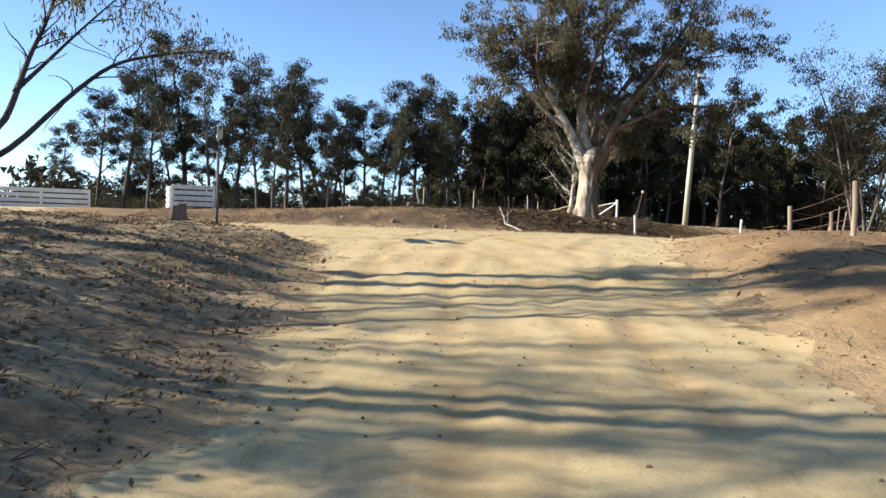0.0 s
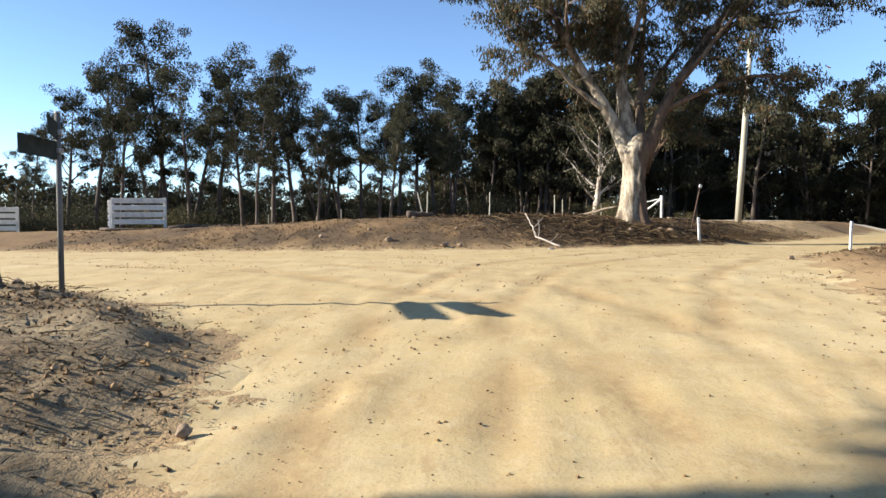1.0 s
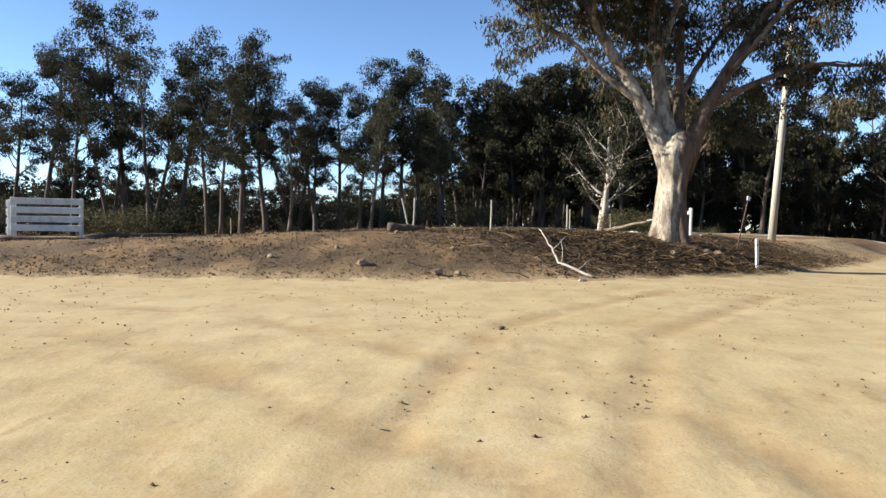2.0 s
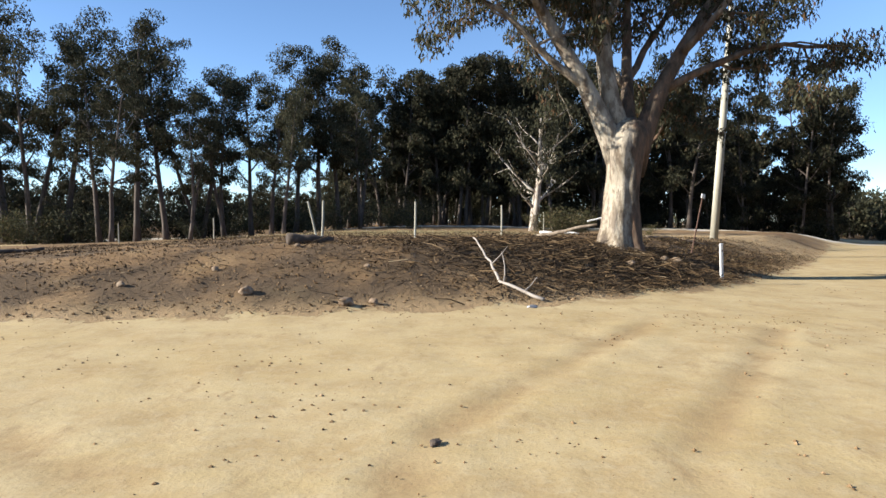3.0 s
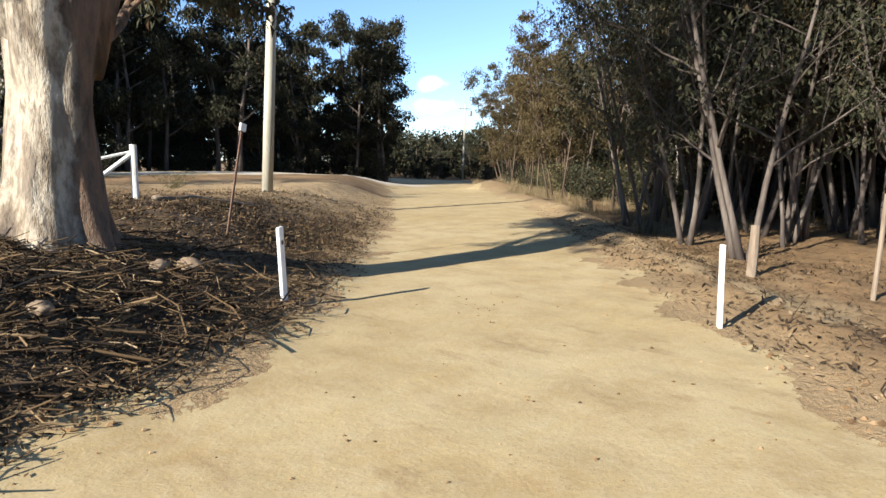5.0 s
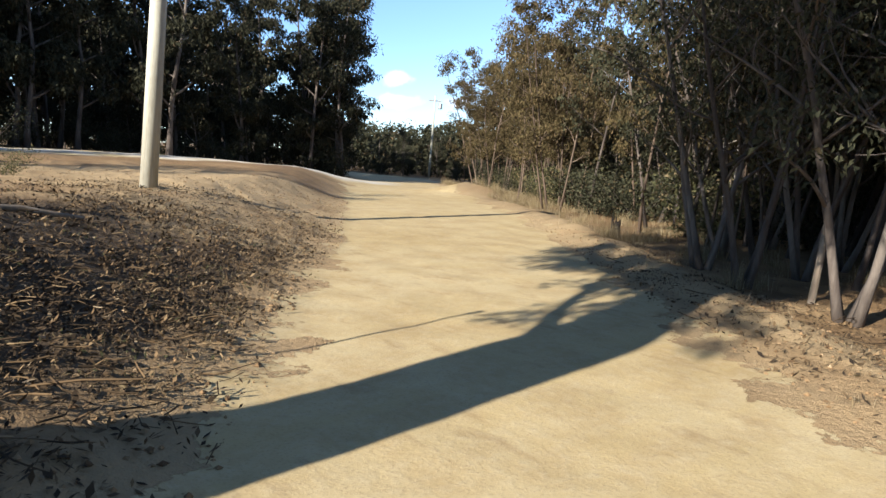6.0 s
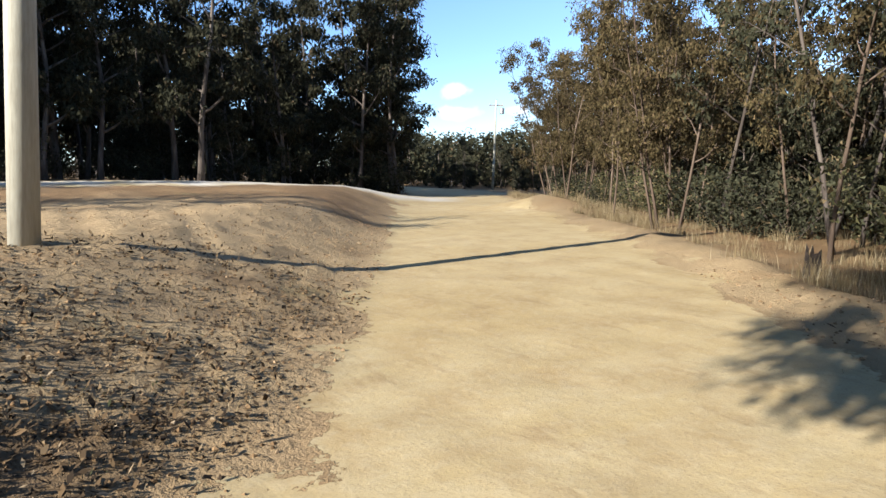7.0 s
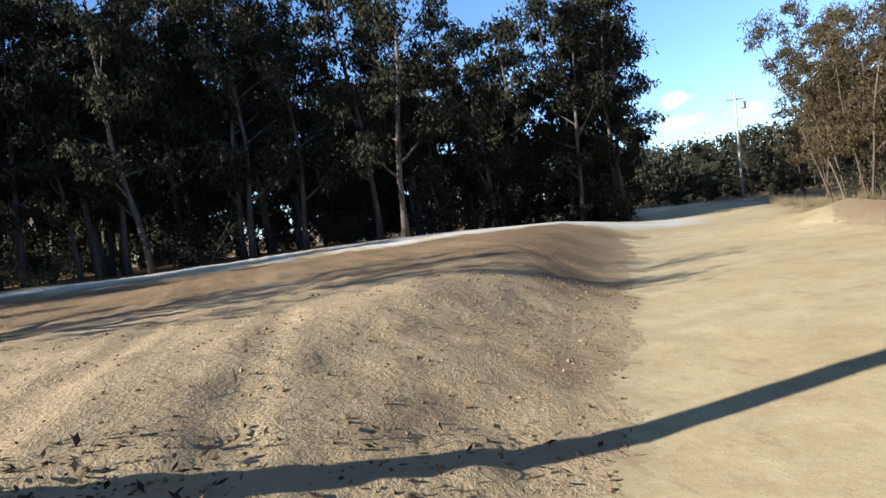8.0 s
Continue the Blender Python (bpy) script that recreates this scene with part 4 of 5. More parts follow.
def far_woods():
    """Woods all round in the distance, too far to count."""
    r = np.random.RandomState(70)
    centres, spread = [], []
    dim, vague = [], []
    stems = Shape()
    for k in range(1100):
        a = math.radians(r.uniform(34, 60) if k < 330 else r.uniform(-48, 75) if k < 750 else r.uniform(75, 312))
        d = 105 + 120 * r.uniform(0, 1) ** 1.5 if k < 750 else r.uniform(62, 130)
        x, y = 5 + d * math.sin(a), 25 + d * math.cos(a)
        shown = 33 < math.degrees(a) < 62 or -46 < math.degrees(a) < -6
        if float(road_distance(x, y)) < 5 or (abs(a - 0.72) < 0.012 and d < 120):
            continue
        h = (r.uniform(9, 13) * (0.55 if 33 < math.degrees(a) < 47 else 1.0) if x > -8 else r.uniform(5, 7.5)) * (1 + 0.2 * math.sin(x * 0.09))
        z = on_land(x, y)
        stems.add(*tube([(x, y, z - 0.2), (x + r.normal(0, 0.2), y, z + h * 0.75)], [0.16, 0.06], 4, False))
        for _ in range(11 if shown else 6):
            (centres if shown else dim).append((x + r.normal(0, 1.5), y + r.normal(0, 1.5), z + h * r.uniform(0.12, 1.0)))
            (spread if shown else vague).append(r.uniform(0.9, 2.2))
    ob = thing("far_woods", "distant grey-green gum woods along the horizon", "woods", (0, 0, 0), kind="stuff")
    part("crowns", Shape().add(*leaves(r, centres, spread, 170000, 0.6, 0.36, 0.2, 3)).add(*leaves(r, dim, vague, 32000, 1.1, 0.7, 0.2, 3)), DARK_LEAF, ob)
    part("trunks", stems, GREY_BARK, ob)


far_woods()

# ---- the big roadside gum ----
def big_gum():
    rng = np.random.RandomState(4)
    x, y = 7.0, 29.9
    tree = thing("big_gum_tree", "huge old gum tree with smooth pale bark on a litter-covered bank", "tree", (x, y, on_land(x, y)))
    trunk = Shape()
    # fluted bole with root flare, then the forks
    sides, rings = 44, 26
    v, f = [], []
    for i in range(rings):
        k = i / (rings - 1)
        z = -0.35 + 3.75 * k
        r = (0.43 + 0.33 * math.exp(-k * 6.5) + 0.11 * smooth(0.5, 0.85, k)) * math.sqrt(max(0.03, 1 - max(0.0, (k - 0.76) / 0.24) ** 2))
        cx, cy = -0.10 * k + 0.36 * k * k, 0.05 * k
        for j in range(sides):
            a = 2 * math.pi * j / sides
            fl = 1 + 0.13 * (abs(math.sin(2.5 * a + 0.6 * k + 0.4)) ** 0.7 - 0.7) * (1 - 0.35 * k) + 0.17 * math.exp(-k * 6) * math.sin(6 * a + 0.5) + 0.03 * math.sin(11 * a + 6 * k) + 0.05 * math.sin(2 * a + 9 * k) + 0.035 * math.sin(3 * a - 14 * k)
            squash = 1 + 0.35 * float(smooth(0.7, 1.0, k)) * math.cos(a) ** 2
            v.append((cx + r * fl * squash * math.cos(a), cy + r * fl * math.sin(a), z))
    for i in range(rings - 1):
        for j in range(sides):
            q = (j + 1) % sides
            f.append((i * sides + j, i * sides + q, (i + 1) * sides + q, (i + 1) * sides + j))
    f.append(tuple((rings - 1) * sides + j for j in range(sides)))
    trunk.add(v, f)
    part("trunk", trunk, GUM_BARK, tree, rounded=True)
    centres, spread = [], []
    # main limbs from the fork: direction, length, girth; then those that leave a main limb part of the way up
    mains = (((-0.52, -0.05, 1.1), 9.0, 0.25), ((-0.12, 0.2, 1.4), 9.6, 0.27), ((0.34, 0.08, 1.3), 9.4, 0.25), ((0.16, 0.36, 1.2), 8.0, 0.2), ((0.7, 0.5, 0.5), 3.6, 0.1))
    forks = ((0, 0.26, (-1.0, -0.2, 0.62), 5.4, 0.11), (0, 0.36, (-0.35, 0.45, 1.2), 6.0, 0.13), (0, 0.50, (-0.7, -0.5, 0.9), 4.6, 0.09), (1, 0.28, (-0.55, -0.35, 1.1), 6.0, 0.14), (1, 0.38, (0.3, -0.5, 1.2), 5.6, 0.12), (1, 0.5, (-0.5, 0.6, 0.9), 5.0, 0.1),
             (2, 0.24, (1.0, -0.1, 0.62), 5.6, 0.12), (2, 0.36, (0.45, -0.65, 1.0), 5.0, 0.11), (2, 0.48, (0.9, 0.3, 0.8), 4.8, 0.1), (3, 0.3, (-0.7, 0.35, 0.7), 5.4, 0.11), (3, 0.34, (0.85, 0.3, 0.5), 5.6, 0.11))
    lines = []
    for w, ln, g in mains:
        s = np.array([0.16 + 0.10 * w[0], 0.05 + 0.10 * w[1], 2.0])
        lines.append((bent(rng, s, w, ln, 10, 0.07, 0.02), g * (np.linspace(1, 0.2, 11) ** 0.9 + 0.75 * np.exp(-0.95 * np.arange(11))), 0.40, 12))
    for m, k, w, ln, g in forks:
        at, d = along(lines[m][0], k)
        lines.append((bent(rng, at, np.array(w) + 0.4 * d, ln, 9, 0.13, 0.01), g * np.linspace(1, 0.22, 10) ** 0.9, 0.25, 9))
    for i, (limb, radii, first, count) in enumerate(lines):
        low = 3.0 if i == 4 else 3.7
        limb_shape = Shape()
        limb_shape.add(*tube(limb, radii, 12))
        for j in range(count):
            q = first + (1 - first) * (j + rng.uniform(0, 1)) / count
            at, d = along(limb, min(q, 0.99))
            out = d + rng.normal(0, 0.65, 3) + np.array([0, 0, 0.05])
            r1 = min(0.05, float(np.interp(q, np.linspace(0, 1, len(radii)), radii)) * 0.5)
            bough = bent(rng, at, out, rng.uniform(1.4, 3.0), 5, 0.18, -0.02)
            if bough[-1][2] < low or (i == 4 and bough[-1][0] < 0.3):
                continue
            limb_shape.add(*tube(bough, np.linspace(r1, r1 * 0.25, 6), 6))
            for m in range(5):
                at2, d2 = along(bough, min(0.99, 0.3 + 0.7 * (m + rng.rand()) / 5))
                twig = bent(rng, at2, d2 + rng.normal(0, 0.8, 3) + np.array([0, 0, -0.1]), rng.uniform(0.4, 1.0), 4, 0.25, -0.1)
                limb_shape.add(*tube(twig, np.linspace(min(0.02, r1 * 0.28), 0.005, 5), 3, False))
                for e in (2, 4):
                    if twig[e][2] > low - 0.1:
                        centres.append(twig[e])
                        spread.append(rng.uniform(0.22, 0.55))
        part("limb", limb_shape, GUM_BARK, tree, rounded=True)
    part("crown", Shape().add(*leaves(rng, centres, spread, 82000, 0.17, 0.05, 0.7, 3)), GUM_LEAF, tree, "drooping olive and bronze gum leaves")


big_gum()


# ---- posts, pole and sign ----
def guide_post(x, y, lean_x, lean_y, label):
    ob = thing("guide_post", label, "post", (x, y, on_land(x, y)), "white guide posts", turn=(lean_x, lean_y, 40))
    part("stake", Shape().add(*box(-0.06, 0.06, -0.022, 0.022, -0.15, 0.9, 0.008)), WHITE_PAINT, ob)
    part("reflector", Shape().add(*tube([(0, -0.021, 0.72), (0, -0.026, 0.72)], 0.028, 12)), RUST, ob, "small dull red reflector disc")
    return ob


guide_post(9.03, 28.35, 0, -5, "white wooden guide post leaning at the road edge")
guide_post(12.42, 24.83, 0, 3, "white wooden guide post standing at the road edge")


def utility_pole(name, x, y, height, girth, label, arm_turn, tilt=(0, 0), transformer=False):
    ob = thing(name, label, "utility pole", (x, y, on_land(x, y)), "power poles", turn=(tilt[0], tilt[1], 0))
    part("pole", Shape().add(*tube([(0, 0, -0.3), (0, 0, height * 0.3), (0, 0, height * 0.65), (0, 0, height)], [girth, girth * 0.93, girth * 0.82, girth * 0.68], 18)), GREY_WOOD, ob, rounded=True)
    m = pose(0, 0, height - 0.55, 0, 0, arm_turn)
    part("crossarm", Shape().add(*box(-0.75, 0.75, girth * 0.7, girth * 0.7 + 0.1, -0.06, 0.06, 0.008, m)), OLD_WOOD, ob)
    for k in (-0.65, -0.25, 0.25, 0.65):
        part("insulator", Shape().add(*tube([m @ Vector((k, girth * 0.7 + 0.05, z)) for z in (0.06, 0.1, 0.13, 0.16, 0.2)], [0.02, 0.045, 0.035, 0.045, 0.02], 10)), CERAMIC, ob)
    part("cap", Shape().add(*tube([(0, 0, height), (0, 0, height + 0.03)], girth * 0.7, 18)), STEEL, ob)
    if transformer:
        part("transformer", Shape().add(*tube([m @ Vector((0.65, 0.1, z)) for z in (-0.9, -0.85, -0.3, -0.25)], [0.2, 0.25, 0.25, 0.2], 14)), STEEL, ob, "grey transformer can")
    return ob


utility_pole("utility_pole", 14.66, 41.05, 9.9, 0.172, "pale weathered timber power pole with a short crossarm", 30, (2.0, 2.4))
utility_pole("utility_pole", 62.5, 87.6, 9.6, 0.12, "far timber power pole with crossarm and transformer", -40, (0, 2.5), True)
utility_pole("utility_pole", 94.5, 121.5, 7.2, 0.14, "distant timber power pole", -40, (0, 1.5))


def street_sign(x, y):
    ob = thing("street_sign", "street sign with two dark blades on a steel post", "sign", (x, y, on_land(x, y)))
    part("post", Shape().add(*tube([(0, 0, -0.2), (0, 0, 2.2)], 0.033, 12)), OLD_STEEL, ob, rounded=True)
    part("cap", Shape().add(*tube([(0, 0, 2.2), (0, 0, 2.22)], 0.038, 12)), STEEL, ob)
    for z, a, ln in ((1.74, -80, 0.95), (1.965, -62, 0.95)):
        m = pose(0, 0, z, 0, 0, a)
        part("blade", Shape().add(*box(0.04, ln, -0.006, 0.006, -0.11, 0.11, 0.003, m)), DARK_SIGN, ob)
        part("clamp", Shape().add(*box(-0.05, 0.06, -0.045, 0.045, -0.03, 0.03, 0.006, m)), STEEL, ob)


street_sign(-3.48, 11.55)


def wing_fence(a, b, label, paint):
    """A low fence of wide boards between two posts."""
    (ax, ay), (bx, by) = a, b
    ln, turn = math.hypot(bx - ax, by - ay), math.degrees(math.atan2(by - ay, bx - ax))
    za, zb = on_land(ax, ay), on_land(bx, by)
    ob = thing("board_fence", label, "fence", (ax, ay, min(za, zb)), "entrance wing fences", turn=(0, 0, turn))
    count = max(2, round(ln / 2.2) + 1)
    for i in range(count):
        k = ln * i / (count - 1)
        part("post", Shape().add(*box(k - 0.05, k + 0.05, -0.05, 0.05, -0.2, 1.22, 0.008)), paint, ob)
    for i in range(4):
        z = 0.22 + i * 0.265
        part("board", Shape().add(*box(-0.03, ln + 0.03, -0.085, -0.053, z, z + 0.19, 0.006)), paint, ob)


wing_fence((-13.5, 29.6), (-12.7, 28.25), "short return of a white board fence beside the gateway", WHITE_PAINT)
wing_fence((-12.6, 28.25), (-10.8, 28.75), "white board fence wing beside the gateway", DULL_PAINT)
wing_fence((-24.6, 28.6), (-18.3, 30.8), "long white board fence wing beside the gateway", DULL_PAINT)


def fence_post(name, x, y, h, r, mat, label, group, tilt=(0, 0)):
    ob = thing(name, label, "post", (x, y, on_land(x, y)), group, turn=(tilt[0], tilt[1], 0))
    part("stake", Shape().add(*tube([(0, 0, -0.15), (0.01, 0, h * 0.5), (0, 0.01, h)], [r, r * 0.96, r * 0.9], 9)), mat, ob)
    return ob


for x, y, t in ((-0.86, 30.06, (0, 2)), (1.57, 30.9, (0, 1)), (4.4, 34.0, (0, 0)), (-7.5, 44, (0, 0)), (-13, 47, (2, 0)), (5.4, 41, (0, 0)), (8.2, 46, (0, 0))):
    fence_post("fence_post", x, y, 1.02, 0.03, GREY_WOOD, "thin pale fence post on the bank", "paddock fence posts", t)
fence_post("fence_post", -1.02, 30.3, 1.05, 0.03, GREY_WOOD, "thin pale fence post leaning on the bank", "paddock fence posts", (0, -13))


def leaning_gum():
    """A gum beside the track whose bare lower limbs reach out over it."""
    r = np.random.RandomState(15)
    x, y = -4.74, 1.33
    z = on_land(x, y)
    tree = thing("leaning_gum", "dark leaning gum with long bare limbs beside the track", "tree", (x, y, z))
    lines = (([(-4.74, 1.33, z - 0.1), (-3.82, 2.59, -0.12), (-2.73, 3.89, 0.74), (-2.42, 4.44, 1.47), (-2.09, 4.93, 2.06), (-1.63, 5.36, 2.29), (-1.12, 5.79, 2.45)], 0.046, 16),
             ([(-4.74, 1.33, z - 0.1), (-3.71, 2.40, 0.13), (-2.51, 3.59, 1.00), (-2.46, 3.75, 1.38), (-2.42, 3.93, 1.91), (-2.34, 4.06, 2.25), (-2.18, 4.27, 3.17)], 0.05, 14),
             ([(-2.46, 3.75, 1.47), (-2.30, 4.10, 1.91), (-2.17, 4.41, 2.30), (-1.80, 4.85, 2.97)], 0.026, 9),
             ([(-4.74, 1.33, z - 0.1), (-5.32, 0.90, 1.58), (-5.88, 0.26, 3.98), (-5.96, -0.15, 6.18)], 0.12, 20),
             ([(-4.74, 1.33, z - 0.1), (-5.93, 1.16, 1.58), (-6.90, 0.60, 3.98), (-7.49, 0.36, 6.38)], 0.11, 20))
    centres, spread = [], []
    for pts, g, twigs in lines:
        p = np.array(pts) - np.array([x, y, z])
        k = np.linspace(0, len(p) - 1, 4 * len(p))
        fine = np.stack([np.interp(k, np.arange(len(p)), p[:, c]) for c in range(3)], 1)
        soft = fine.copy()
        for _ in range(3):
            soft[1:-1] = (soft[:-2] + 2 * soft[1:-1] + soft[2:]) / 4
        limb = Shape().add(*tube(soft, g * np.linspace(1, 0.25, len(soft)), 9))
        for j in range(twigs):
            q = 0.5 + 0.5 * (j + r.rand()) / twigs
            at, d = along(soft, min(q, 0.99))
            w = d + r.normal(0, 0.6, 3)
            twig = bent(r, at, w, r.uniform(0.35, 1.0), 5, 0.2, -0.04)
            limb.add(*tube(twig, np.linspace(g * 0.22, 0.003, 6), 5, False))
            if q > 0.72:
                for e in (3, 5):
                    centres.append(twig[e])
                    spread.append(r.uniform(0.12, 0.35))
        part("limb", limb, DARK_BARK, tree, rounded=True)
    part("crown", Shape().add(*leaves(r, centres, spread, 3600, 0.09, 0.02, 0.75)), GUM_LEAF, tree)


leaning_gum()

# ---- fences, stakes and logs ----
def wire(a, b, sag=0.05, r=0.006):
    k = np.linspace(0, 1, 9)[:, None]
    p = np.array(a) * (1 - k) + np.array(b) * k
    p[:, 2] -= sag * 4 * (k * (1 - k))[:, 0]
    return tube(p, r, 4, False)


def verge_fence():
    """Old posts with sagging wires along the right-hand verge."""
    spots = [(9.9, 11.3, 1.1, 0.055), (11.35, 17.8, 1.12, 0.065), (14.1, 21.1, 1.25, 0.06), (15.3, 23.6, 0.98, 0.08)]
    fence = thing("wire_fence", "old timber post fence with sagging rusty wires", "fence", (0, 0, 0))
    tops = []
    for x, y, h, r in spots:
        z = on_land(x, y)
        part("post", Shape().add(*tube([(x, y, z - 0.2), (x + 0.02, y, z + h * 0.5), (x, y + 0.02, z + h), (x, y + 0.02, z + h + 0.02)], [r, r * 0.97, r * 0.9, r * 0.5], 10)), OLD_WOOD, fence)
        tops.append((x, y, z, h))
    far = [(18.9, 21.4, on_land(18.9, 21.4), 1.0), (23.2, 19.0, on_land(23.2, 19), 1.0)]
    for x, y, z, h in far:
        part("post", Shape().add(*tube([(x, y, z - 0.2), (x, y, z + h)], 0.06, 9)), OLD_WOOD, fence)
    for run in (tops[:3], [tops[3]] + far):
        for (x0, y0, z0, h0), (x1, y1, z1, h1) in zip(run, run[1:]):
            for k in (0.35, 0.6, 0.88):
                part("wire", Shape().add(*wire((x0, y0, z0 + h0 * k), (x1, y1, z1 + h1 * k))), RUST, fence)


verge_fence()
fence_post("stump_post", 16.6, 26.6, 0.85, 0.085, OLD_WOOD, "short broken timber post at the verge", "", (0, 6))
fence_post("timber_stake", 16.1, 24.6, 1.5, 0.035, OLD_WOOD, "tall pale timber stake leaning by the fence", "leaning stakes", (0, 9))
fence_post("timber_stake", 14.6, 21.8, 1.5, 0.025, OLD_WOOD, "tall thin pale stake by the fence", "leaning stakes", (0, 4))
fence_post("timber_stake", 20.7, 30.5, 1.2, 0.055, OLD_WOOD, "leaning grey stake in the shade of the verge gums", "leaning stakes", (0, 12))


def braced_post(x, y):
    ob = thing("strainer_post", "white strainer post with a slanting brace rail", "post", (x, y, on_land(x, y)))
    part("post", Shape().add(*tube([(0, 0, -0.2), (0, 0, 1.15)], 0.07, 10)), WHITE_PAINT, ob)
    part("brace", Shape().add(*tube([(-0.05, 0, 0.95), (-1.3, -0.1, 0.02)], 0.045, 8)), WHITE_PAINT, ob)
    part("rail", Shape().add(*tube([(-0.05, 0.02, 1.0), (-1.7, 0.1, 0.6)], 0.03, 8)), WHITE_PAINT, ob)


braced_post(9.6, 36.5)


def marker_stake(x, y):
    ob = thing("marker_stake", "leaning rusty marker stake with a white tip", "stake", (x, y, on_land(x, y)), turn=(0, 13, 20))
    part("stake", Shape().add(*box(-0.02, 0.02, -0.012, 0.012, -0.2, 1.72, 0.004)), RUST, ob)
    part("tip", Shape().add(*box(-0.055, 0.075, -0.02, 0.02, 1.70, 1.83, 0.01)), WHITE_PAINT, ob, "white painted tip")


marker_stake(9.62, 31.55)


def branch(name, points, r, mat, label, side=(), category="branch"):
    """A fallen limb with side twigs, lying on the ground."""
    rng = np.random.RandomState(int(points[0][0] * 100) % 997)
    p = []
    for (ax, ay, ah), (bx, by, bh) in zip(points[:-1], points[1:]):
        for k in np.linspace(0, 1, 5)[:-1]:
            x, y = ax + (bx - ax) * k, ay + (by - ay) * k
            p.append((x + rng.normal(0, 0.015), y + rng.normal(0, 0.015), on_land(x, y) + ah + (bh - ah) * k + r * 0.8))
    x, y, h = points[-1]
    p.append((x, y, on_land(x, y) + h + r * 0.8))
    p = np.array(p)
    base = p[0].copy()
    ob = thing(name, label, category, tuple(base))
    part("stem", Shape().add(*tube(p - base, np.linspace(r, r * 0.45, len(p)), 9)), mat, ob, rounded=True)
    for k, w, ln in side:
        at, _ = along(p - base, k)
        part("twig", Shape().add(*tube(bent(rng, at, w, ln, 4, 0.15), np.linspace(r * 0.5, r * 0.15, 5), 6)), mat, ob, rounded=True)
    return ob


branch("fallen_branch", [(3.77, 24.1, 0.02), (3.1, 24.8, 0.05), (3.0, 26.2, 0.12), (2.85, 27.5, 0.16)], 0.034, PALE_STEM, "bleached fallen branch lying on the bank", ((0.55, (0.6, 0.1, 0.5), 0.5), (0.3, (0.2, 0.6, 0.8), 0.7), (0.15, (0.7, 0.3, 0.3), 0.4)))
branch("fallen_log", [(-10.4, 28.2, 0), (-9.2, 29.1, 0), (-7.8, 29.9, 0)], 0.09, CHARRED, "dark log lying beside the board fence", (), "log")
branch("fallen_log", [(-12.8, 27.8, 0), (-11.2, 27.9, 0), (-9.8, 28.1, 0)], 0.07, CHARRED, "dark log lying at the foot of the board fence", (), "log")
branch("fallen_log", [(-1.2, 26.85, 0), (-0.8, 26.95, 0), (-0.25, 27.1, 0)], 0.14, CHARRED, "short charred log on the bank", (), "log")
branch("fallen_log", [(5.1, 31.6, 0.0), (5.8, 31.0, 0.2), (6.5, 30.4, 0.42)], 0.07, OLD_WOOD, "grey log propped against the big gum", (), "log")
branch("fallen_log", [(9.6, 35.2, 0.0), (10.8, 36.0, 0.0), (12.2, 36.2, 0.0)], 0.06, OLD_WOOD, "weathered log lying on the bank behind the big gum", (), "log")
branch("white_pipe", [(6.9, 40.5, 0.0), (7.7, 40.3, 0.0), (8.5, 40.1, 0.0)], 0.07, WHITE_PAINT, "white pipe lying on the grass", (), "pipe")
branch("fallen_log", [(13.0, 18.6, 0.0), (13.8, 18.2, 0.0)], 0.10, GREY_WOOD, "cut log lying by the old fence", (), "log")


def rock(name, x, y, size, mat, label, seed, category="rock", group="", flat=0.7, sink=0.25):
    ob = part(name, Shape().add(*lump(np.random.RandomState(seed), size, flat, 3, 0.4)), mat, rounded=True)
    ob.matrix_basis = pose(x, y, on_land(x, y) + size[2] * flat * (1 - 2 * sink), 0, 0, seed * 37)
    return tagged(ob, label, category, group)




def stump(x, y, r, h, mat, label, seed):
    """A snapped-off stump: fluted, with a splintered top."""
    g = np.random.RandomState(seed)
    v, f, n = [], [], 14
    jag = g.uniform(0.45, 1.35, n)
    for i, (k, w) in enumerate(((-0.15, 1.35), (0.1, 1.15), (0.5, 1.0), (1.0, 0.92), (0.85, 0.55))):
        for j in range(n):
            a = 2 * math.pi * j / n
            q = r * w * (1 + 0.12 * math.sin(3 * a + seed) + 0.06 * math.sin(7 * a))
            v.append((q * math.cos(a), q * math.sin(a), h * k * (jag[j] if i > 2 else 1)))
    for i in range(4):
        for j in range(n):
            m = (j + 1) % n
            f.append((i * n + j, i * n + m, (i + 1) * n + m, (i + 1) * n + j))
    f.append(tuple(4 * n + j for j in range(n)))
    ob = part("tree_stump", Shape().add(v, f), mat)
    ob.matrix_basis = pose(x, y, on_land(x, y))
    return tagged(ob, label, "stump", "broken stumps")


stump(25.2, 37.0, 0.13, 0.45, CHARRED, "dark burnt stump at the thicket's edge", 5)
stump(-4.15, 11.1, 0.17, 0.3, BROWN_BARK, "broken brown tree stump beside the street sign", 8)
for k, (x, y, s) in enumerate(((0.35, 23.2, 0.11), (-1.3, 23.5, 0.12), (-2.1, 24.6, 0.07), (0.8, 23.4, 0.09), (8.24, 29.2, 0.16), (7.8, 28.9, 0.13), (8.9, 29.7, 0.1), (2.5, 29.5, 0.07), (-3.4, 23.7, 0.08), (0.6, 25.1, 0.06), (-0.9, 26.3, 0.07), (3.9, 25.4, 0.06), (-0.1, 7.7, 0.06), (-4.4, 12.0, 0.1), (6.4, 27.2, 0.1), (8.3, 19.0, 0.08))):
    rock("rock", x, y, (s, s * 0.8, s), STONE, "brown weathered rock on the bare earth", 10 + k, "rock", "rocks on the verge")
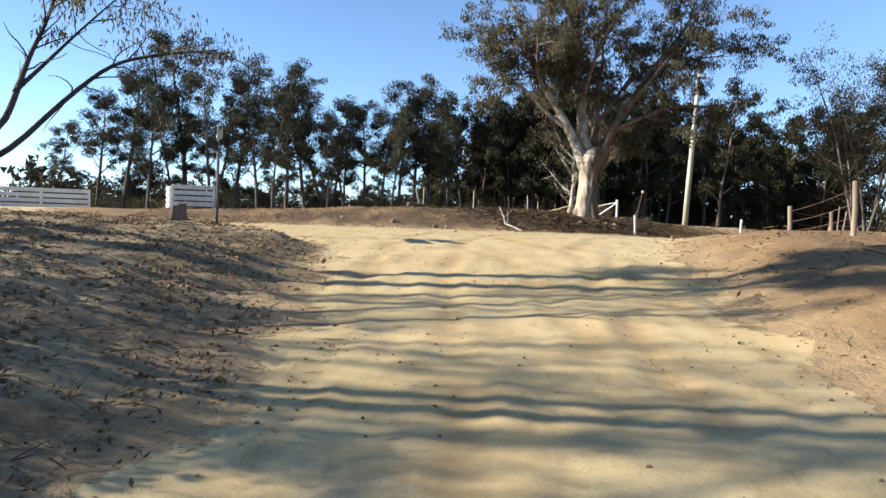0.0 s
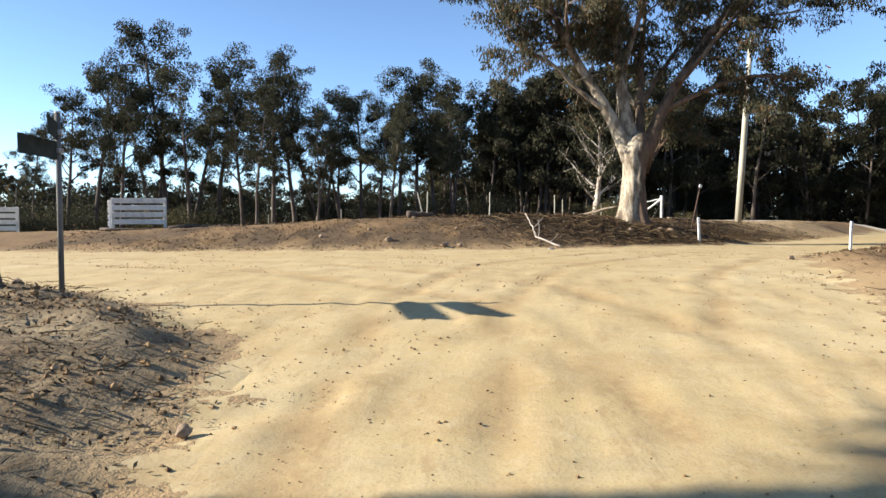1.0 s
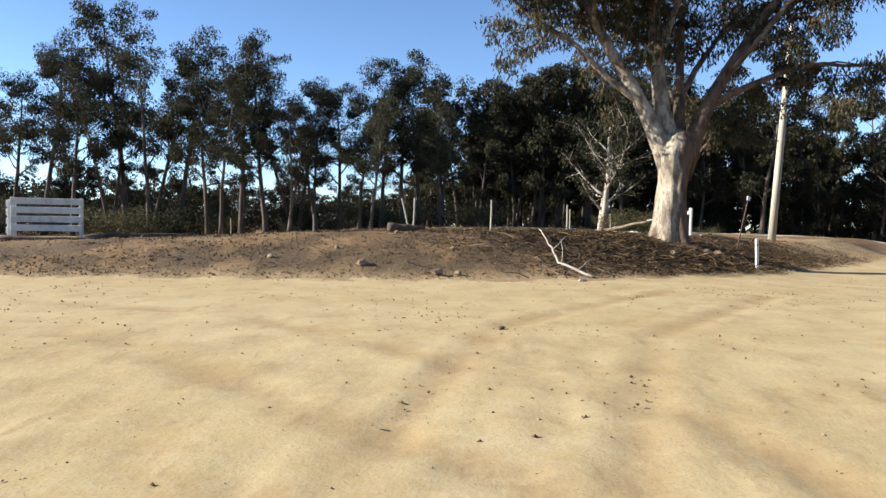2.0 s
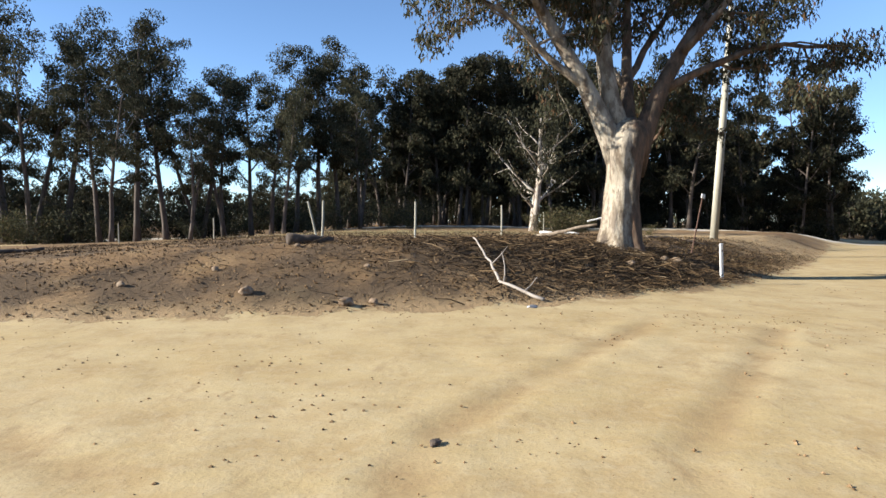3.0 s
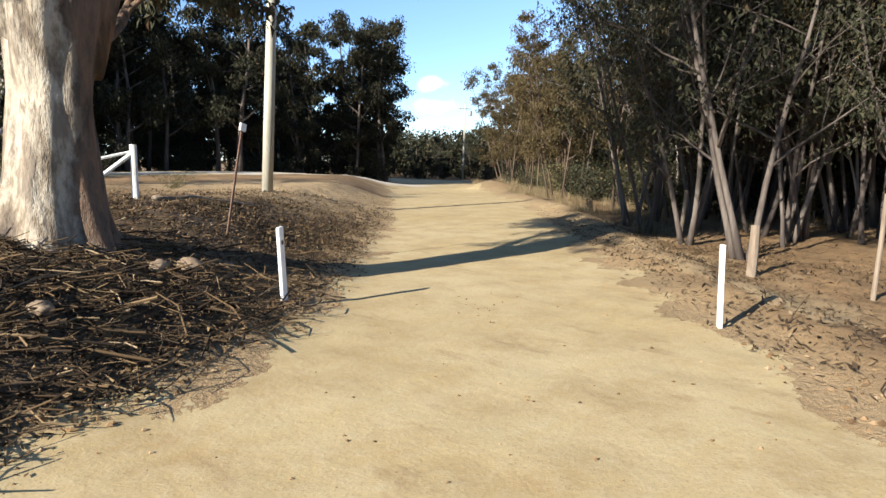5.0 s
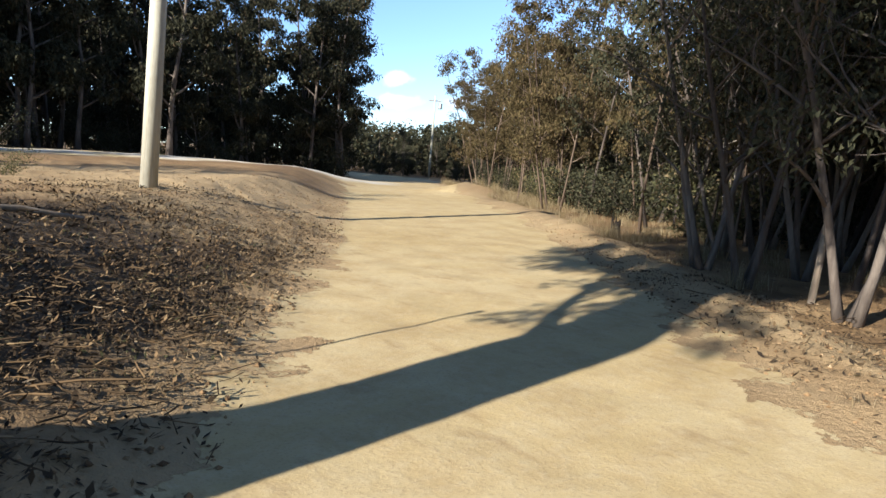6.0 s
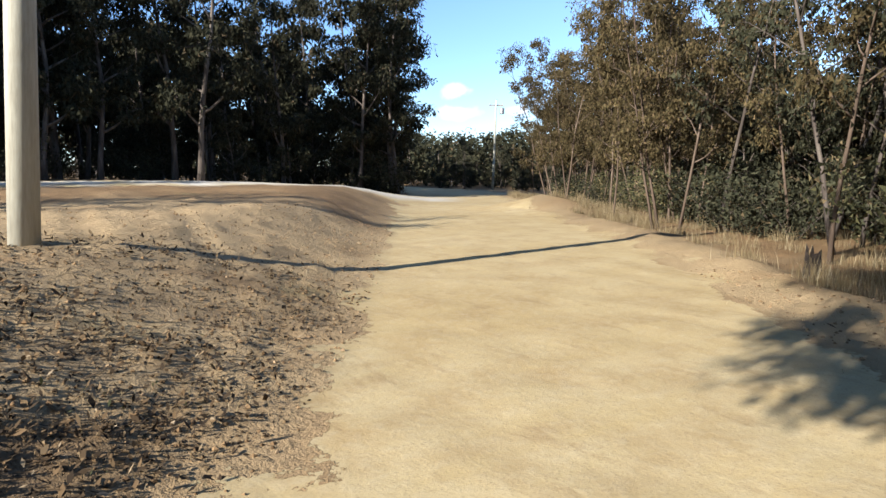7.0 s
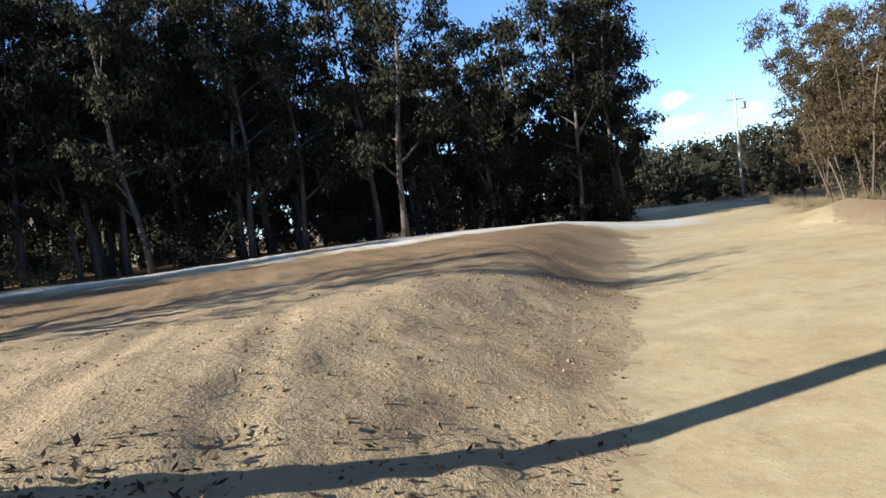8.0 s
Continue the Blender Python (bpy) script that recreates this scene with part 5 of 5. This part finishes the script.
rock("dark_clod", 1.53, 16.6, (0.055, 0.035, 0.03), CHARRED, "dark clod lying on the sandy road", 31, "clod")
rock("crushed_can", 3.45, 23.45, (0.09, 0.05, 0.05), STEEL, "crushed drink can on the road edge", 44, "can")


# ---- loose litter, stones and grass ----
def scatter(rng, count, x0, x1, y0, y1, keep):
    x, y = rng.uniform(x0, x1, count), rng.uniform(y0, y1, count)
    ok = rng.rand(count) < keep(x, y)
    return x[ok], y[ok]


def flakes(rng, x, y, size, curl=0.4):
    """Dead leaves and bark chips lying about: small bent blades."""
    n = len(x)
    z = land(x, y) + 0.012
    a, t = rng.uniform(0, 2 * np.pi, n), rng.normal(0, curl, n)
    ln = size * rng.uniform(0.5, 1.6, n)
    w = ln * rng.uniform(0.18, 0.45, n)
    d = np.stack([np.cos(a) * np.cos(t), np.sin(a) * np.cos(t), np.abs(np.sin(t))], 1)
    s = np.stack([-np.sin(a), np.cos(a), rng.normal(0, 0.35, n)], 1)
    c = np.stack([x, y, z], 1)
    v = np.stack([c, c + d * ln[:, None] * 0.5 + s * w[:, None] * 0.5, c + d * ln[:, None], c + d * ln[:, None] * 0.5 - s * w[:, None] * 0.5], 1).reshape(-1, 3)
    i = np.arange(n)[:, None] * 4
    return v, [tuple(q) for q in (i + np.array([0, 1, 2, 3])).tolist()]


def sticks(rng, x, y, length, thick):
    """Fallen sticks: bent four-sided rods lying over one another."""
    n = len(x)
    a, up = rng.uniform(0, 2 * np.pi, n), rng.normal(0, 0.22, n)
    ln, r = length * rng.uniform(0.35, 1.5, n), thick * rng.uniform(0.4, 1.5, n)
    d = np.stack([np.cos(a), np.sin(a), up], 1)
    s = np.stack([-np.sin(a), np.cos(a), 0 * a], 1)
    u = np.array([0, 0, 1.0])
    c0 = np.stack([x, y, land(x, y) + 0.02 + rng.uniform(0, 0.09, n)], 1)
    bend = s * (rng.normal(0, 0.16, n) * ln)[:, None] + u * (rng.normal(0.0, 0.04, n) * ln)[:, None]
    rows = []
    for k, q in ((-0.5, 1.0), (0.0, 0.85), (0.5, 0.5)):
        c = c0 + d * (ln * k)[:, None] + (bend if k == 0 else 0)
        for e, g in ((1, 0), (0, 1), (-1, 0), (0, -1)):
            rows.append(c + s * (r * q * e)[:, None] + u * (r * q * g)[:, None])
    v = np.stack(rows, 1).reshape(-1, 3)
    f = []
    for k in range(2):
        for j in range(4):
            f.append((k * 4 + j, k * 4 + (j + 1) % 4, k * 4 + 4 + (j + 1) % 4, k * 4 + 4 + j))
    f = np.array(f)
    return v, [tuple(q) for q in (np.arange(n)[:, None, None] * 12 + f[None]).reshape(-1, 4).tolist()]


def pebbles(rng, x, y, size):
    """Loose stones: eight-faced, each uneven."""
    n = len(x)
    r = size * rng.uniform(0.4, 1.0, n) ** 2 * 1.6
    c = np.stack([x, y, land(x, y) + r * 0.2], 1)
    base = np.array([(1, 0, 0), (0, 1, 0), (-1, 0, 0), (0, -1, 0), (0, 0, 0.7), (0, 0, -0.7)])
    a = rng.uniform(0, 6.28, n)
    k = base[None] * rng.uniform(0.6, 1.3, (n, 6, 1))
    v = np.stack([k[..., 0] * np.cos(a)[:, None] - k[..., 1] * np.sin(a)[:, None], k[..., 0] * np.sin(a)[:, None] + k[..., 1] * np.cos(a)[:, None], k[..., 2]], -1) * r[:, None, None] + c[:, None]
    f = np.array([(0, 1, 4), (1, 2, 4), (2, 3, 4), (3, 0, 4), (1, 0, 5), (2, 1, 5), (3, 2, 5), (0, 3, 5)])
    return v.reshape(-1, 3), [tuple(q) for q in (np.arange(n)[:, None, None] * 6 + f[None]).reshape(-1, 3).tolist()]


def tufts(rng, x, y, height, blades=18):
    """Dry grass: thin upright blades with drooping tips, loosely bunched."""
    n = len(x) * blades
    x, y = np.repeat(x, blades), np.repeat(y, blades)
    h = height * rng.uniform(0.35, 1.2, n) * np.repeat(rng.uniform(0.35, 1.25, n // blades), blades)
    a, out = rng.uniform(0, 6.28, n), rng.uniform(0.02, 0.32, n)
    bx, by = x + rng.normal(0, 0.13, n), y + rng.normal(0, 0.13, n)
    c = np.stack([bx, by, land(bx, by) - 0.01], 1)
    d = np.stack([np.cos(a) * out, np.sin(a) * out, np.ones(n)], 1)
    w = rng.uniform(0, 6.28, n)
    s = np.stack([np.cos(w), np.sin(w), 0 * a], 1) * (0.002 + 0.004 * height)
    mid = c + d * (h * 0.6)[:, None]
    tip = c + d * h[:, None] + np.stack([np.cos(a), np.sin(a), -0.4 + 0 * a], 1) * (out * h * 0.6)[:, None]
    v = np.stack([c - s, c + s, mid + s * 0.7, mid - s * 0.7, tip], 1).reshape(-1, 3)
    i = np.arange(n)[:, None] * 5
    return v, [tuple(q) for q in (i + np.array([0, 1, 2, 3])).tolist()] + [tuple(q) for q in (i + np.array([3, 2, 4])).tolist()]


def loose(name, label, category, shape, mat):
    return tagged(part(name, shape, mat), label, category, kind="stuff")


rng = np.random.RandomState(90)
off_road = lambda x, y: smooth(0.0, 0.7, road_distance(x, y))
heap = lambda x, y: off_road(x, y) * np.exp(-(((x - 5.6) / 3.6) ** 2 + ((y - 27.6) / 2.6) ** 2))
x, y = scatter(rng, 22000, -3, 13, 22, 34, heap)
loose("twig_litter", "heaped dead sticks and twigs round the big gum", "twigs", Shape().add(*sticks(rng, x, y, 0.34, 0.006)), LITTER)
x, y = scatter(rng, 5200, -3, 12, 22, 33, heap)
loose("fallen_sticks", "thicker dead sticks tangled round the big gum", "sticks", Shape().add(*sticks(rng, x, y, 0.6, 0.009)), LITTER)
x, y = scatter(rng, 150000, -3, 13, 22, 34, heap)
loose("bark_litter", "shed bark strips and dead gum leaves on the bank", "bark litter", Shape().add(*flakes(rng, x, y, 0.06, 0.55)), LITTER)
x, y = scatter(rng, 90000, -12, 20, 21, 42, lambda x, y: off_road(x, y) * (0.25 + 0.75 * (waves(x, y, 4, 77, 2) > 0)))
loose("leaf_litter", "scattered dead leaves over the bare bank", "leaf litter", Shape().add(*flakes(rng, x, y, 0.07)), LITTER)
x, y = scatter(rng, 60000, -9, 1.4, -1, 13.5, lambda x, y: off_road(x, y) * (0.3 + 0.7 * (waves(x, y, 2.6, 59) > -0.1)))
loose("leaf_litter", "dead leaves and bark chips on the trampled verge", "leaf litter", Shape().add(*flakes(rng, x, y, 0.046, 0.4)), LITTER)
x, y = scatter(rng, 5000, -7, 1.4, 0, 13, lambda x, y: off_road(x, y) * (waves(x, y, 2.0, 88, 2) > -0.1))
loose("verge_clods", "dry clods and bark chips on the trampled verge", "clods", Shape().add(*pebbles(rng, x, y, 0.03)), PEBBLE)
x, y = scatter(rng, 1500, -9, 1.4, -1, 13.5, off_road)
loose("twig_litter", "thin dead twigs on the trampled verge", "twigs", Shape().add(*sticks(rng, x, y, 0.2, 0.004)), LITTER)
x, y = scatter(rng, 8000, 3, 24, 0, 36, lambda x, y: off_road(x, y) * 0.8)
loose("leaf_litter", "dead leaves on the right-hand verge", "leaf litter", Shape().add(*flakes(rng, x, y, 0.08)), LITTER)
x, y = scatter(rng, 700, 4, 22, 2, 34, off_road)
loose("twig_litter", "thin dead twigs on the right-hand verge", "twigs", Shape().add(*sticks(rng, x, y, 0.35, 0.006)), LITTER)
bank = lambda x, y: smooth(0.0, 0.3, road_distance(x, y)) * (1 - 0.75 * smooth(1.5, 4.5, road_distance(x, y)))
x, y = scatter(rng, 14000, 8, 24, 28, 48, bank)
loose("bank_gravel", "loose gravel and clods on the cut bank", "gravel", Shape().add(*pebbles(rng, x, y, 0.019)), PEBBLE)
x, y = scatter(rng, 240000, 8, 20, 27, 44, lambda x, y: smooth(0.1, 1.0, road_distance(x, y)) * (0.12 + 0.88 * np.maximum(np.exp(-(((x - 11.5) / 2.8) ** 2 + ((y - 33.2) / 3.4) ** 2)), 0.6 * np.exp(-(((x - 14) / 2.2) ** 2 + ((y - 36.5) / 2.6) ** 2)))) * (1 - 0.97 * smooth(36.5, 40, y)) * (0.3 + 0.7 * (waves(x, y, 3, 83, 2) > -0.2)))
loose("leaf_litter", "crumbled leaves and bark on the cut bank", "leaf litter", Shape().add(*flakes(rng, x, y, 0.052, 0.45)), LITTER)
x, y = scatter(rng, 9000, 12, 18, 33, 41, lambda x, y: smooth(0.0, 0.4, road_distance(x, y)) * (1 - smooth(2.2, 4.0, road_distance(x, y))) * (waves(x, y, 2.2, 86, 2) > -0.3))
loose("bank_gravel", "dark clods and stones strewn below the power pole", "gravel", Shape().add(*pebbles(rng, x, y, 0.015)), LITTER)
x, y = scatter(rng, 2400, 7, 15, 28, 37, lambda x, y: off_road(x, y) * np.exp(-(((x - 11) / 2.2) ** 2 + ((y - 32) / 2.6) ** 2)))
loose("twig_litter", "dead twigs and bark slivers on the cut bank", "twigs", Shape().add(*sticks(rng, x, y, 0.18, 0.006)), LITTER)
x, y = scatter(rng, 7000, -9, 12, 21, 30, bank)
loose("bank_gravel", "loose clods along the foot of the bank", "gravel", Shape().add(*pebbles(rng, x, y, 0.025)), PEBBLE)
x, y = scatter(rng, 17000, -10, 12, -1, 28, lambda x, y: (road_distance(x, y) < 0) * (0.15 + 0.85 * (waves(x, y, 5, 79, 2) > 0.35)))
loose("road_gravel", "small loose stones strewn on the dirt road", "gravel", Shape().add(*pebbles(rng, x, y, 0.013)), PEBBLE)
x, y = scatter(rng, 11000, -3, 5, 2, 16, lambda x, y: (road_distance(x, y) < 0.6) * (0.08 + 0.92 * np.exp(-((road_distance(x, y) + 0.5) / 0.9) ** 2)))
loose("road_gravel", "fine grit strewn along the track", "gravel", Shape().add(*pebbles(rng, x, y, 0.006)), PEBBLE)
x, y = scatter(rng, 6000, -10, 9, -2, 15, lambda x, y: smooth(-0.6, 0.4, road_distance(x, y)))
loose("verge_gravel", "loose stones along the track's edges", "gravel", Shape().add(*pebbles(rng, x, y, 0.018)), PEBBLE)
s, o = rng.uniform(0.1, 1.3, 7600), np.abs(rng.normal(0.9, 2.4, 7600))
x, y = 17.6 + 24 * s + 0.809 * o, 28.0 + 33 * s - 0.588 * o
ok = (road_distance(x, y) > 0.9 + 0.9 * waves(x, y, 3.1, 87, 2)) & (road_distance(x, y) > 0.35) & (waves(x, y, 2.2, 80, 3) > 0.48 + 0.25 * smooth(34, 29, x))
x, y = x[ok], y[ok]
loose("dry_grass", "tall straw-coloured dry grass at the thicket's edge", "grass", Shape().add(*tufts(rng, x, y, 0.42, 22)), STRAW)
x, y = scatter(rng, 2600, 5, 22, 27, 45, lambda x, y: np.exp(-((road_distance(x, y) - 0.9) / 0.5) ** 2) * (x > 8) * 0.7)
loose("dry_grass", "short dry weeds on the slope of the bank", "grass", Shape().add(*tufts(rng, x, y, 0.10, 9)), STRAW)
x, y = scatter(rng, 30000, 8, 18, 27, 40, lambda x, y: smooth(0.3, 1.0, road_distance(x, y)) * np.exp(-(((x - 12.5) / 2.6) ** 2 + ((y - 33.0) / 3.6) ** 2)) * (waves(x, y, 1.8, 85, 2) > 0.1))
loose("low_weeds", "low dull green weeds and leaf scraps on the cut bank", "weeds", Shape().add(*flakes(rng, x, y, 0.045, 0.5)), SCRUB)
x, y = scatter(rng, 2600, -30, 14, 31, 62, lambda x, y: smooth(5, 14, road_distance(x, y)) * (waves(x, y, 6, 82, 2) > 0))
loose("dry_grass", "short dry grass over the paddock", "grass", Shape().add(*tufts(rng, x, y, 0.2, 8)), STRAW)
x, y = scatter(rng, 1500, -8, 8, 35, 48, lambda x, y: np.exp(-(((x - 1) / 6) ** 2 + ((y - 41) / 5) ** 2)))
loose("lawn_grass", "short yellow-green grass behind the bank", "grass", Shape().add(*tufts(rng, x, y, 0.14, 12)), STRAW)
